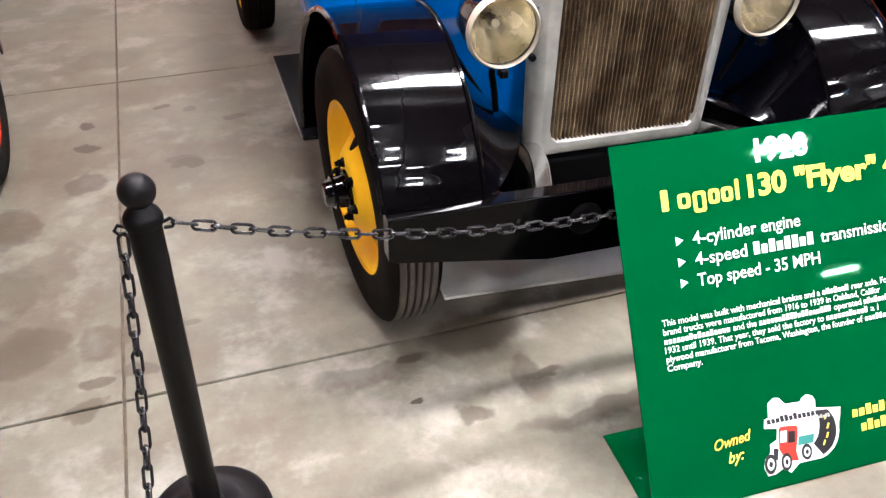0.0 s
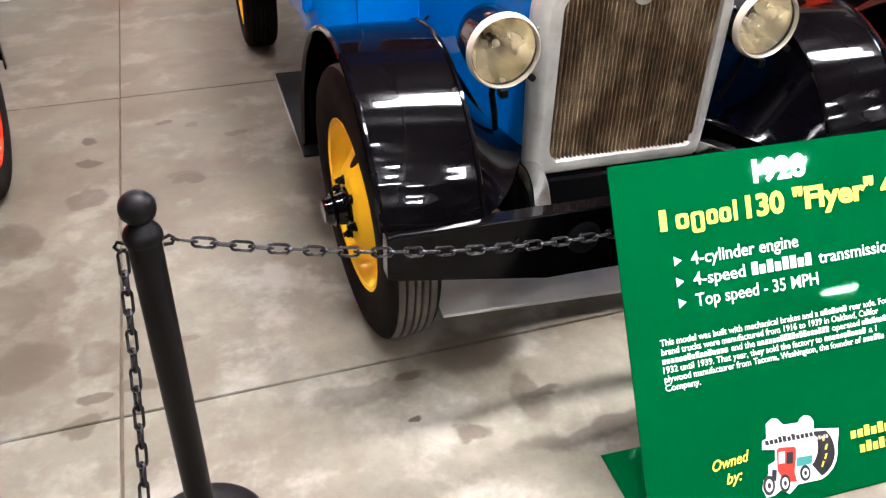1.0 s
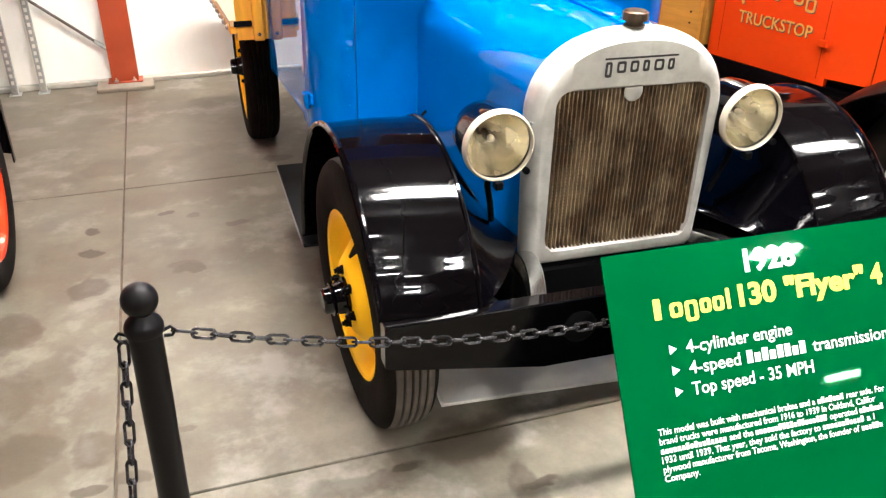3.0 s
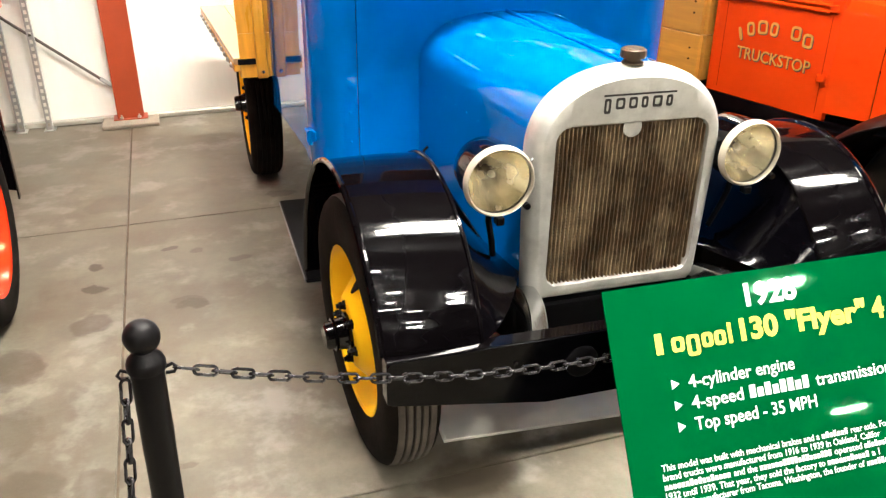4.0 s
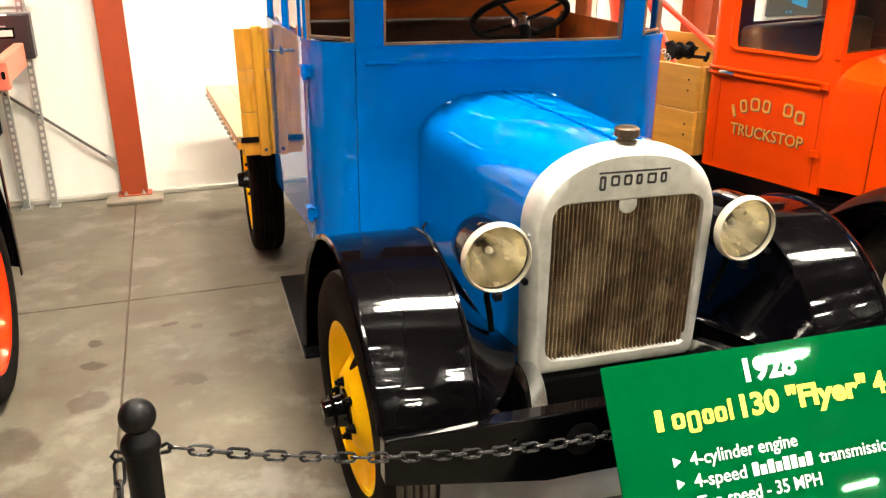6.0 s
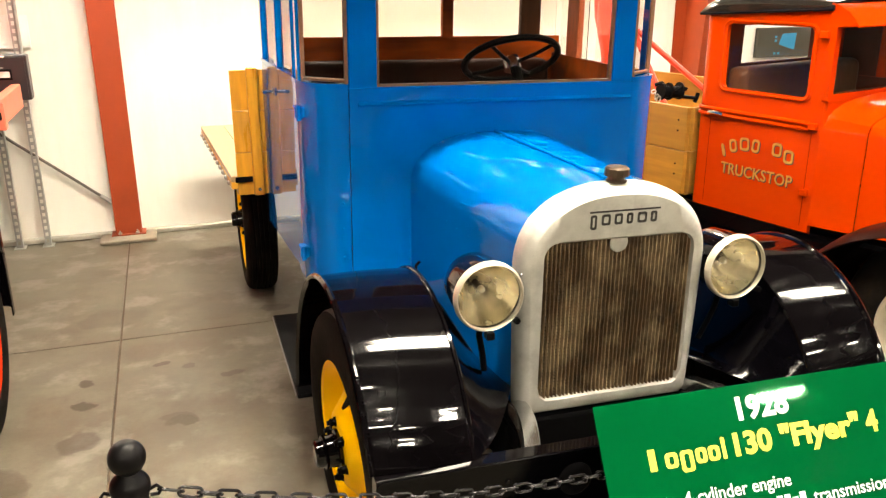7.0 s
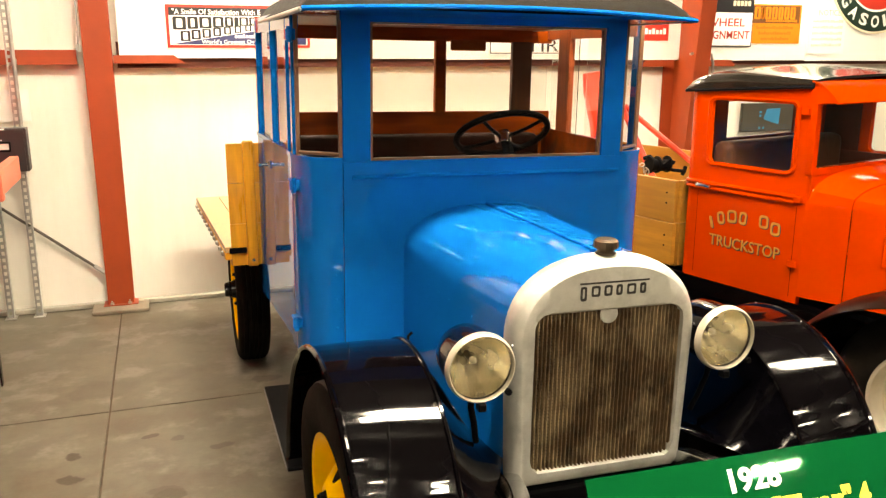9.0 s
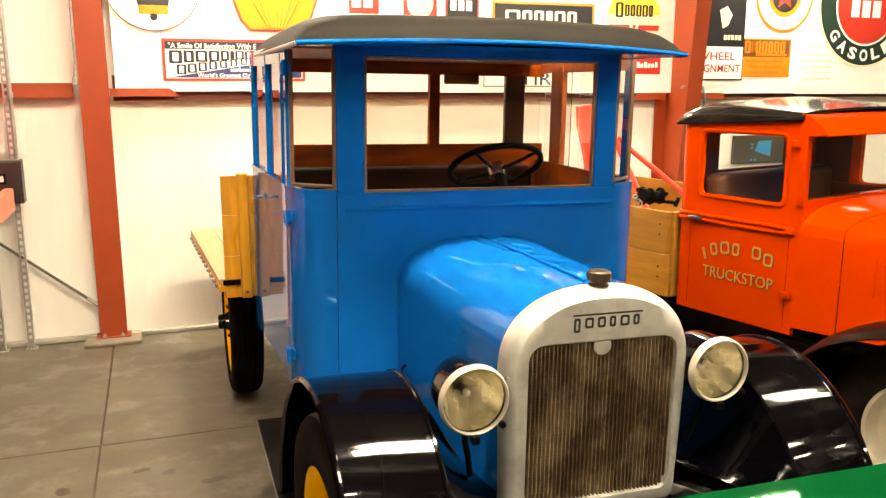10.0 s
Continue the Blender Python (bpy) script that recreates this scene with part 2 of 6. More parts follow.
SIGN_YELLOW = mat("sign_yellow", (0.92, 0.70, 0.08), 0.4, vary=0.02)
SIGN_WHITE = mat("sign_white", (0.85, 0.85, 0.83), 0.4, vary=0.02)
SIGN_CREAM = mat("sign_cream", (0.78, 0.70, 0.50), 0.4, vary=0.06)
SIGN_RED = mat("sign_red", (0.50, 0.035, 0.02), 0.35, vary=0.06)
SIGN_BLACK = mat("sign_black", (0.015, 0.015, 0.018), 0.35, vary=0.1)
SIGN_NAVY = mat("sign_navy", (0.03, 0.035, 0.12), 0.35, vary=0.06)
SIGN_ORANGE = mat("sign_orange", (0.72, 0.22, 0.015), 0.35, vary=0.08)
SIGN_GOLD = mat("sign_gold", (0.74, 0.19, 0.004), 0.35, vary=0.1)
SIGN_GREEN = mat("sign_green", (0.012, 0.030, 0.020), 0.35, vary=0.1)
SIGN_TEAL = mat("sign_teal", (0.05, 0.25, 0.22), 0.4)
SIGN_GREY = mat("sign_grey", (0.42, 0.40, 0.35), 0.5)
GOLD_LEAF = mat("gold_leaf", (0.44, 0.215, 0.036), 0.35, metal=0.3, vary=0.15, scale=40)
GALV = mat("galvanised_steel", (0.42, 0.42, 0.40), 0.4, metal=0.8, vary=0.15, scale=25)
PAPER = mat("paper", (0.80, 0.80, 0.76), 0.7, vary=0.03)
TRAY = mat("tray_sheet", (0.80, 0.77, 0.69), 0.35, metal=0.15, vary=0.12, scale=5)
PANEL_GREY = mat("dark_panel_box", (0.018, 0.014, 0.016), 0.4, vary=0.1)
APRON = mat("crinkled_black_sheet", (0.0008, 0.0007, 0.0012), 0.07, vary=0.3, scale=4, specular=0.16, bump=0.30, bump_scale=9)
BUMPER_BLACK = mat("bumper_black", (0.0012, 0.0011, 0.0016), 0.16, vary=0.3, scale=5, specular=0.14)
FENDER_BLACK = mat("dulled_black_enamel", (0.003, 0.0025, 0.002), 0.3, vary=0.3, scale=5, specular=0.12)
FADED_RED = mat("faded_red_paint", (0.56, 0.15, 0.09), 0.45, vary=0.12, scale=8)
POST_WOOD = mat("red_brown_wood", (0.34, 0.075, 0.02), 0.35, vary=0.25, scale=10, stretch=(4, 4, 0.6), coat=0.3)
GLASS = glass_mat("window_glass", (0.99, 0.99, 0.98), ior=1.3)
LAMP_GLASS = glass_mat("lamp_glass", (0.96, 0.94, 0.86), 0.04)
TUBE_GLOW = {k: glow_mat("tube_diffuser", (1.0, 0.874, 0.689), GLOW * k) for k in sorted({q[4] for q in LIGHTS})}


# ---- building helpers ----
def finish(bm, smooth=35):
    bmesh.ops.recalc_face_normals(bm, faces=bm.faces)
    me = bpy.data.meshes.new("mesh")
    bm.to_mesh(me)
    bm.free()
    if smooth:
        for p in me.polygons:
            p.use_smooth = True
        me.set_sharp_from_angle(angle=radians(smooth))
    return me


def part(name, bm, material, parent, label="", smooth=35):
    """One mesh under a thing or a part."""
    me = bm if isinstance(bm, bpy.types.Mesh) else finish(bm, smooth)
    if not me.materials:
        me.materials.append(material)
    ob = new(name, me)
    ob.parent = parent
    return tagged(ob, label)


def thing(name, label, category, m=None, group="", kind=""):
    ob = tagged(new(name), label, category, group, kind)
    ob.empty_display_size = 0.1
    if m is not None:
        ob.matrix_world = m
    return ob


def solid(name, bm, material, label, category, group="", kind="", smooth=35, m=None):
    me = finish(bm, smooth)
    me.materials.append(material)
    ob = tagged(new(name, me), label, category, group, kind)
    if m is not None:
        ob.matrix_world = m
    return ob


def box(bm, x0, x1, y0, y1, z0, z1, bev=0.0, seg=1):
    r = bmesh.ops.create_cube(bm, size=1)
    for v in r["verts"]:
        v.co = Vector((x0 + (v.co.x + 0.5) * (x1 - x0), y0 + (v.co.y + 0.5) * (y1 - y0), z0 + (v.co.z + 0.5) * (z1 - z0)))
    if bev:
        es = list({e for v in r["verts"] for e in v.link_edges})
        bmesh.ops.bevel(bm, geom=es, offset=bev, segments=seg, affect="EDGES", profile=0.5)
    return bm


def B(*a, **k):
    return box(bmesh.new(), *a, **k)


def lathe(bm, profile, n=32, m=Matrix.Identity(4), close=False):
    """Turns (radius, height) pairs round local z, then places them by m."""
    rings = []
    for r, h in profile:
        if r < 1e-6:
            rings.append([bm.verts.new(m @ Vector((0, 0, h)))])
        else:
            rings.append([bm.verts.new(m @ Vector((r * math.cos(2 * math.pi * i / n), r * math.sin(2 * math.pi * i / n), h))) for i in range(n)])
    pairs = list(zip(rings, rings[1:]))
    if close:
        pairs.append((rings[-1], rings[0]))
    for a, b in pairs:
        for i in range(n):
            j = (i + 1) % n
            if len(a) == 1 and len(b) == 1:
                continue
            if len(a) == 1:
                bm.faces.new((a[0], b[i], b[j]))
            elif len(b) == 1:
                bm.faces.new((a[i], a[j], b[0]))
            else:
                bm.faces.new((a[i], a[j], b[j], b[i]))
    return bm


def tube(bm, pts, r, n=10, closed=False):
    """A round bar along the points."""
    pts = [Vector(p) for p in pts]
    rings, up = [], None
    k = len(pts)
    for i, p in enumerate(pts):
        a = pts[(i - 1) % k] if closed or i else p
        b = pts[(i + 1) % k] if closed or i < k - 1 else p
        d = (b - a).normalized()
        if up is None:
            up = d.orthogonal().normalized()
        up = (up - d * up.dot(d)).normalized()
        side = d.cross(up)
        rr = r[i] if isinstance(r, (list, tuple)) else r
        rings.append([bm.verts.new(p + (up * math.cos(2 * math.pi * q / n) + side * math.sin(2 * math.pi * q / n)) * rr) for q in range(n)])
    for i in range(k if closed else k - 1):
        a, b = rings[i], rings[(i + 1) % k]
        for q in range(n):
            bm.faces.new((a[q], a[(q + 1) % n], b[(q + 1) % n], b[q]))
    if not closed:
        bm.faces.new(rings[0][::-1])
        bm.faces.new(rings[-1])
    return bm


def prism(bm, poly, d0, d1, plane="xz", bev=0.0):
    """A polygon pushed from d0 to d1 along the axis that its plane leaves out."""
    def at(p, d):
        return Vector((p[0], d, p[1])) if plane == "xz" else Vector((p[0], p[1], d)) if plane == "xy" else Vector((d, p[0], p[1]))
    a = [bm.verts.new(at(p, d0)) for p in poly]
    b = [bm.verts.new(at(p, d1)) for p in poly]
    fs = [bm.faces.new(a), bm.faces.new(b[::-1])]
    for i in range(len(poly)):
        j = (i + 1) % len(poly)
        fs.append(bm.faces.new((a[i], b[i], b[j], a[j])))
    if bev:
        bmesh.ops.bevel(bm, geom=[e for f in fs[:2] for e in f.edges], offset=bev, segments=1, affect="EDGES", profile=0.5)
    return bm


def sheet(bm, rows, thick=0.0):
    """A surface through rows of points, with thickness."""
    vs = [[bm.verts.new(p) for p in row] for row in rows]
    fs = [bm.faces.new((a[i], a[i + 1], b[i + 1], b[i])) for a, b in zip(vs, vs[1:]) for i in range(len(a) - 1)]
    if thick:
        bmesh.ops.recalc_face_normals(bm, faces=fs)
        bmesh.ops.solidify(bm, geom=fs, thickness=thick)
    return bm


def frame_of(bm, outer, inner, d0, d1, plane="xz", bev=0.0):
    """A plate with a hole: outer and inner outlines of equal length, pushed from d0 to d1."""
    def at(p, d):
        return Vector((p[0], d, p[1])) if plane == "xz" else Vector((p[0], p[1], d)) if plane == "xy" else Vector((d, p[0], p[1]))
    oa, ob_, ia, ib = ([bm.verts.new(at(p, d)) for p in q] for q, d in ((outer, d0), (outer, d1), (inner, d0), (inner, d1)))
    n = len(outer)
    fs = []
    for i in range(n):
        j = (i + 1) % n
        fs.append(bm.faces.new((oa[i], oa[j], ia[j], ia[i])))
        bm.faces.new((ob_[i], ib[i], ib[j], ob_[j]))
        bm.faces.new((oa[i], ob_[i], ob_[j], oa[j]))
        bm.faces.new((ia[i], ia[j], ib[j], ib[i]))
    if bev:
        es = [e for e in bm.edges if all(abs((v.co - at((v.co.x, v.co.z) if plane == "xz" else (v.co.x, v.co.y), d0)).length) < 1e-6 for v in e.verts) and e.calc_face_angle(0) > 0.5]
        bmesh.ops.bevel(bm, geom=es, offset=bev, segments=3, affect="EDGES", profile=0.5)
    return bm


def rounded(x0, x1, z0, z1, r, n=6):
    """A rectangle's outline with round corners, anticlockwise from the lower right."""
    pts = []
    for cx, cz, a0 in ((x1 - r, z0 + r, -90), (x1 - r, z1 - r, 0), (x0 + r, z1 - r, 90), (x0 + r, z0 + r, 180)):
        for i in range(n + 1):
            a = radians(a0 + 90 * i / n)
            pts.append((cx + r * math.cos(a), cz + r * math.sin(a)))
    return pts


def moved(bm, m):
    bmesh.ops.transform(bm, matrix=m, verts=bm.verts)
    return bm


def joined(bm, other):
    """Adds another bmesh to bm."""
    me = bpy.data.meshes.new("tmp")
    other.to_mesh(me)
    other.free()
    bm.from_mesh(me)
    bpy.data.meshes.remove(me)
    return bm


def words(text, size, m, material, parent, name="lettering", depth=0.0006, width=None, shear=0.0, bold=0.0, align="LEFT", label=""):
    """Text in the built-in font as a mesh; m places its baseline start, x along the line and y up the letters."""
    cu = bpy.data.curves.new("text", "FONT")
    cu.body, cu.size, cu.extrude, cu.shear, cu.offset, cu.align_x, cu.resolution_u = text, size, depth, shear, bold, align, 3
    ob = bpy.data.objects.new("text", cu)
    scene.collection.objects.link(ob)
    bpy.context.view_layer.update()
    me = bpy.data.meshes.new_from_object(ob.evaluated_get(bpy.context.evaluated_depsgraph_get()))
    bpy.data.objects.remove(ob)
    xs = [v.co.x for v in me.vertices] or [0, 1]
    w = max(xs) - min(xs)
    if width:
        k = width / w
        x0 = min(xs)
        for v in me.vertices:
            v.co.x = (v.co.x - x0) * k + (0 if align == "LEFT" else -width / 2)
        w = width
    me.transform(m)
    me.materials.clear()
    me.materials.append(material)
    part(name, me, material, parent, label)
    return w


def flat(bm, poly, m, depth=0.0008):
    """A thin plate of the polygon, in the plane of m's x and y."""
    tmp = prism(bmesh.new(), poly, 0, depth, "xy")
    moved(tmp, m)
    return joined(bm, tmp)


def disc(r, n=32, cx=0.0, cy=0.0, rx=None):
    return [(cx + (rx or r) * math.cos(2 * math.pi * i / n), cy + r * math.sin(2 * math.pi * i / n)) for i in range(n)]


def hollow_blocks(parent, material, x, y, h, widths, m, gap=0.16, stroke=0.24, depth=0.0008):
    """A row of plain hollow blocks of letter size, each a part of its own."""
    for w in widths:
        a = stroke * h
        out, inn = rounded(x, x + w * h, y, y + h, 0.10 * h, 2), rounded(x + a, x + w * h - a, y + a * 0.6, y + h - a * 0.6, 0.05 * h, 2)
        part("name_bar", moved(frame_of(bmesh.new(), out, inn, 0, depth, "xy"), m), material, parent, smooth=0)
        x += (w + gap) * h


def blocks_line(bm, x, y, h, width, m, depth=0.0008):
    """Plain bars of letter size filling a width."""
    n = max(2, round(width / (h * 0.72)))
    w = width / n
    rnd = random.Random(n)
    for k in range(n):
        hh = h * (1.0 if rnd.random() < 0.3 else 0.72)
        flat(bm, [(x + w * k, y), (x + w * (k + 0.76), y), (x + w * (k + 0.76), y + hh), (x + w * k, y + hh)], m, depth)
    return bm


def small_bars(parent, material, runs, m, name="small_print", d=0.0008):
    """Writing too small to tell apart: runs of (x, y, height, width)."""
    bm = bmesh.new()
    for x, y, h, w in runs:
        blocks_line(bm, x, y, h, w, m, d)
    return tagged(part(name, bm, material, parent, smooth=0), kind="stuff")


# ---- the hall ----
WALL_Y, CEIL_Z = 6.5, 5.2
X0, X1, Y0, Y1 = -7.0, 13.0, -13.0, WALL_Y


def build_floor():
    floor = solid("floor", B(X0, X1, Y0, Y1, -0.25, -0.012), JOINT, "polished grey concrete floor slab with saw-cut joints and oil stains", "floor", kind="structure")
    xs = [X0, -5.24, -2.80, -0.36, 2.08, 4.52, 6.96, 9.4, X1]
    ys = [Y0, -10.2, -7.77, -5.33, -2.89, -0.45, 1.985, 4.42, Y1]
    g = 0.0036
    for i in range(len(xs) - 1):
        for j in range(len(ys) - 1):
            bm = B(xs[i] + 1.5 * g, xs[i + 1] - 1.5 * g, ys[j] + g, ys[j + 1] - g, -0.03, 0.0)
            top = [e for e in bm.edges if all(v.co.z > -0.001 for v in e.verts)]
            bmesh.ops.bevel(bm, geom=top, offset=0.0025, segments=2, affect="EDGES")
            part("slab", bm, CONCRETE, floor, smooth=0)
    return floor


def build_walls():
    # lower sheet: soft facing that bellies a little between its fixings
    rows = []
    for k in range(13):
        z = 1.95 * k / 12
        row = []
        for i in range(91):
            x = X0 + (X1 - X0) * i / 90
            row.append((x, WALL_Y - 0.018 * math.sin(math.pi * min(1, z / 1.85)) * (0.6 + 0.4 * math.sin(x * 4.1) * math.sin(x * 1.7 + 1)), z))
        rows.append(row)
    bm = sheet(bmesh.new(), rows)
    joined(bm, B(X0, X1, WALL_Y + 0.005, WALL_Y + 0.2, -0.2, CEIL_Z))
    solid("wall_north", bm, WALL_SHEET, "white insulated metal building wall with a soft facing", "wall", kind="structure")
    liner = solid("wall_liner", B(-0.22, X1, 6.41, 6.43, 1.875, CEIL_Z - 0.05), LINER, "white liner panel wall above the girt", "wall", kind="structure")
    x = -0.22
    while x < X1 - 0.1:
        part("liner_panel", B(x + 0.001, min(x + 1.22, X1) - 0.001, 6.4055, 6.4098, 1.853 - 0.0065 * (x + 0.2), CEIL_Z - 0.05), LINER, liner, smooth=0)
        x += 1.22
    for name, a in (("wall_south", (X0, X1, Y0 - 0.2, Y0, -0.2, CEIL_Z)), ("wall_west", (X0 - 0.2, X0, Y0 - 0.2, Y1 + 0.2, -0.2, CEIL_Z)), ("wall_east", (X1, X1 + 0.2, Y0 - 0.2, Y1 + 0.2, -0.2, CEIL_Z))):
        solid(name, B(*a), FAR_WALL, "plain unseen metal building wall, darkened to cut bounced light", "wall", kind="structure")
    bm = B(X0 - 0.2, X1 + 0.2, Y0 - 0.2, Y1 + 0.2, CEIL_Z, CEIL_Z + 0.15)
    for x in np.arange(X0 + 1, X1, 1.5):
        box(bm, x - 0.03, x + 0.03, Y0, Y1, CEIL_Z - 0.15, CEIL_Z + 0.01)
    solid("ceiling", bm, CEILING, "unseen dark sheet ceiling with steel purlins", "ceiling", kind="structure")
    bm = B(X0, X1, 6.44, 6.497, 0.0, 0.035, bev=0.006)
    solid("baseboard", bm, mat("base_angle", (0.42, 0.40, 0.34), 0.5, metal=0.3, vary=0.2), "grey metal base angle along the wall foot", "baseboard", kind="structure")


def girt_recessed(x0, x1):
    """The girt behind the liner panels: only its lower lip shows, coloured dark for the shade there."""
    t = thing("girt", "red-oxide steel girt recessed under the liner panels, its colour darkened for their shade", "girt", pose((x0 + x1) / 2, 6.46, 1.80), group="wall girts", kind="structure")
    h = (x1 - x0) / 2
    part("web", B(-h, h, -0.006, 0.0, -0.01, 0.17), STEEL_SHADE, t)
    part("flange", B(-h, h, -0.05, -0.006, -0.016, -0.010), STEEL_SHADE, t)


def lap(x0, x1, z, cut):
    """A lapped end of girt against a column."""
    t = thing("girt_lap", "short red-oxide girt lap bolted beside a column", "girt lap", pose(x0, 6.375, z), group="girt laps", kind="structure")
    w = x1 - x0
    poly = [(0, -0.028), (w + max(cut, 0), -0.028), (w, 0.03), (min(cut, 0), 0.03)] if cut >= 0 else [(cut, -0.028), (w, -0.028), (w, 0.03), (0, 0.03)]
    part("web", prism(bmesh.new(), poly, 0, 0.006, "xz"), STEEL_RED, t)
    part("flange", B(0, w, 0.006, 0.03, 0.024, 0.03), STEEL_RED, t)
    part("flange", B(0, w, 0.006, 0.08, -0.028, -0.022), STEEL_RED, t)


def girt(x0, x1, group):
    t = thing("girt", "red-oxide steel girt running along the wall", "girt", pose((x0 + x1) / 2, 6.42, 1.85), group=group, kind="structure")
    h = (x1 - x0) / 2
    bm = B(-h, h, -0.045, -0.038, -0.040, 0.062, bev=0.002)
    part("web", bm, STEEL_RED, t)
    part("flange", B(-h, h, -0.038, 0.07, 0.056, 0.062), STEEL_RED, t)
    part("flange", B(-h, h, -0.038, 0.07, -0.040, -0.034), STEEL_RED, t)


def column(x, y0, lean, width, back=0.105, rear=0.0, z_top=5.15):
    """A tapered rigid-frame column: its inner flange comes forward as it rises."""
    t = thing("steel_column", "tapered red-oxide steel building column on a concrete plinth", "column", pose(x, y0, 0), group="building columns", kind="structure")
    w = width / 2
    rows = lambda yo: [(yo, 0.035), (yo + 0.012, 0.035), (yo + 0.012 - lean, z_top), (yo - lean, z_top)]
    part("front_flange", prism(bmesh.new(), rows(0.0), -w, w, "yz", bev=0.002), STEEL_RED, t)
    bm = prism(bmesh.new(), [(0.012, 0.035), (back, 0.035), (back, z_top), (0.012 - lean, z_top)], -0.005, 0.005, "yz")
    part("web", bm, STEEL_RED, t)
    part("rear_flange", B(-max(w, rear), max(w, rear), back, back + 0.007, 0.035, z_top), STEEL_RED, t)
    part("base_plate", B(-w - 0.03, w + 0.03, -0.03, 0.11, 0.028, 0.036, bev=0.002), STEEL_RED, t)
    part("plinth", B(-0.20, 0.20, -0.155, 0.11, 0.0, 0.028, bev=0.006), mat("plinth_concrete", (0.19, 0.16, 0.12), 0.7, vary=0.2, scale=9, bump=0.1), t, "low concrete plinth")
    for bx in (-w + 0.03, w - 0.03):
        bm = lathe(bmesh.new(), [(0, 0.036), (0.014, 0.036), (0.014, 0.05), (0.006, 0.05), (0.006, 0.065), (0, 0.065)], 6, pose(bx, -0.016, 0))
        part("anchor_bolt", bm, GALV, t)
    return t


build_floor()
build_walls()
girt(X0, -0.50, "wall girts")
girt_recessed(-0.24, 4.34)
girt_recessed(4.62, X1)
lap(-0.262, 0.15, 1.845, 0.08)
lap(4.12, 4.40, 1.798, -0.05)
lap(4.57, 5.02, 1.798, 0.05)
column(-0.362, 6.385, 0.16, 0.185)
column(4.484, 6.225, 0.46, 0.15, back=0.245, rear=0.12)
column(-5.5, 6.385, 0.16, 0.185)
column(9.9, 6.385, 0.16, 0.185)


def light(x, y, w, d, power, z, strips=2):
    t = thing("ceiling_light", "unseen long white fluorescent ceiling light with a glowing diffuser, some added as fill", "ceiling light", pose(x, y, z), group="ceiling lights")
    part("housing", B(-w / 2 - 0.02, w / 2 + 0.02, -d / 2 - 0.02, d / 2 + 0.02, 0.02, 0.09, bev=0.008), LINER, t)
    for k in range(strips):
        y0 = -d / 2 + d * k / strips
        part("diffuser", B(-w / 2, w / 2, y0 + 0.01, y0 + d / strips - 0.01, -0.02, 0.018, bev=0.01), TUBE_GLOW[power], t, "glowing diffuser")
    for sx in (-w / 3, w / 3):
        part("hanger", tube(bmesh.new(), [(sx, 0, 0.09), (sx, 0, CEIL_Z - z)], 0.006, 6), GALV, t)


for spec in LIGHTS:
    light(*spec)


# ---- wall furniture by the column ----
def strut(x):
    t = thing("strut_channel", "galvanised perforated strut channel standing against the wall", "strut channel", pose(x, 6.36, 0), group="strut channels")
    w = 0.021
    for x0 in (-w, w - 0.003):
        part("side_wall", B(x0, x0 + 0.003, 0, 0.041, 0.006, 3.6), GALV, t)
    # face with slots: rungs between two edge strips
    bm = B(-w + 0.003, -0.010, 0, 0.003, 0.006, 3.6)
    box(bm, 0.010, w - 0.003, 0, 0.003, 0.006, 3.6)
    z = 0.006
    while z < 3.55:
        box(bm, -0.010, 0.010, 0, 0.003, z, z + 0.022)
        z += 0.05
    part("slotted_face", bm, GALV, t, smooth=0)
    part("foot_plate", B(-0.04, 0.04, -0.03, 0.07, 0, 0.006, bev=0.002), GALV, t)
    return t


strut(-1.115)
strut(-0.925)
strut(-1.75)

t = thing("panel_box", "dark electrical panel box with a small window fixed to strut channels", "electrical panel", pose(-1.16, 6.30, 1.24))
part("case", B(-0.30, 0.30, -0.06, 0.058, -0.15, 0.15, bev=0.006), PANEL_GREY, t)
part("door", B(-0.285, 0.285, -0.066, -0.06, -0.138, 0.138, bev=0.002), PANEL_GREY, t)
part("window_frame", frame_of(bmesh.new(), rounded(0.08, 0.20, -0.01, 0.06, 0.004, 2), rounded(0.092, 0.188, 0.004, 0.046, 0.003, 2), -0.074, -0.066), SATIN_BLACK, t)
part("window_label", B(0.094, 0.186, -0.069, -0.066, 0.005, 0.045), PAPER, t)
part("latch", B(0.09, 0.15, -0.078, -0.066, 0.066, 0.074, bev=0.002), GALV, t)
part("label_strip", B(0.10, 0.17, -0.068, -0.066, 0.139, 0.149), PAPER, t)

t = thing("conduit", "galvanised electrical conduit rising from the panel box", "conduit", pose(-0.955, 6.33, 1.39), group="conduits")
part("pipe", tube(bmesh.new(), [(0.06, 0, 0), (0.06, 0, 3.6)], 0.013, 10), GALV, t)
part("coupling", lathe(bmesh.new(), [(0.0, 0), (0.019, 0), (0.019, 0.04), (0.0, 0.04)], 12, pose(0.06, 0, 0.42)), GALV, t)
t = thing("conduit", "galvanised electrical conduit with a bend at the girt", "conduit", pose(-1.02, 6.28, 1.86), group="conduits")
part("pipe", tube(bmesh.new(), [(0, 0, -0.05), (0, 0, 0.04), (-0.01, 0, 0.075), (-0.035, 0, 0.10), (-0.3, 0, 0.105)], 0.011, 10), GALV, t)
solid("wall_notice", B(-1.20, -0.845, 6.462, 6.468, 1.42, 1.64), PAPER, "white paper notice on the wall above the panel box", "notice")

t = thing("brace_rod", "dark steel cross-brace rod with a clevis at the column", "brace rod", pose(0, 0, 0))
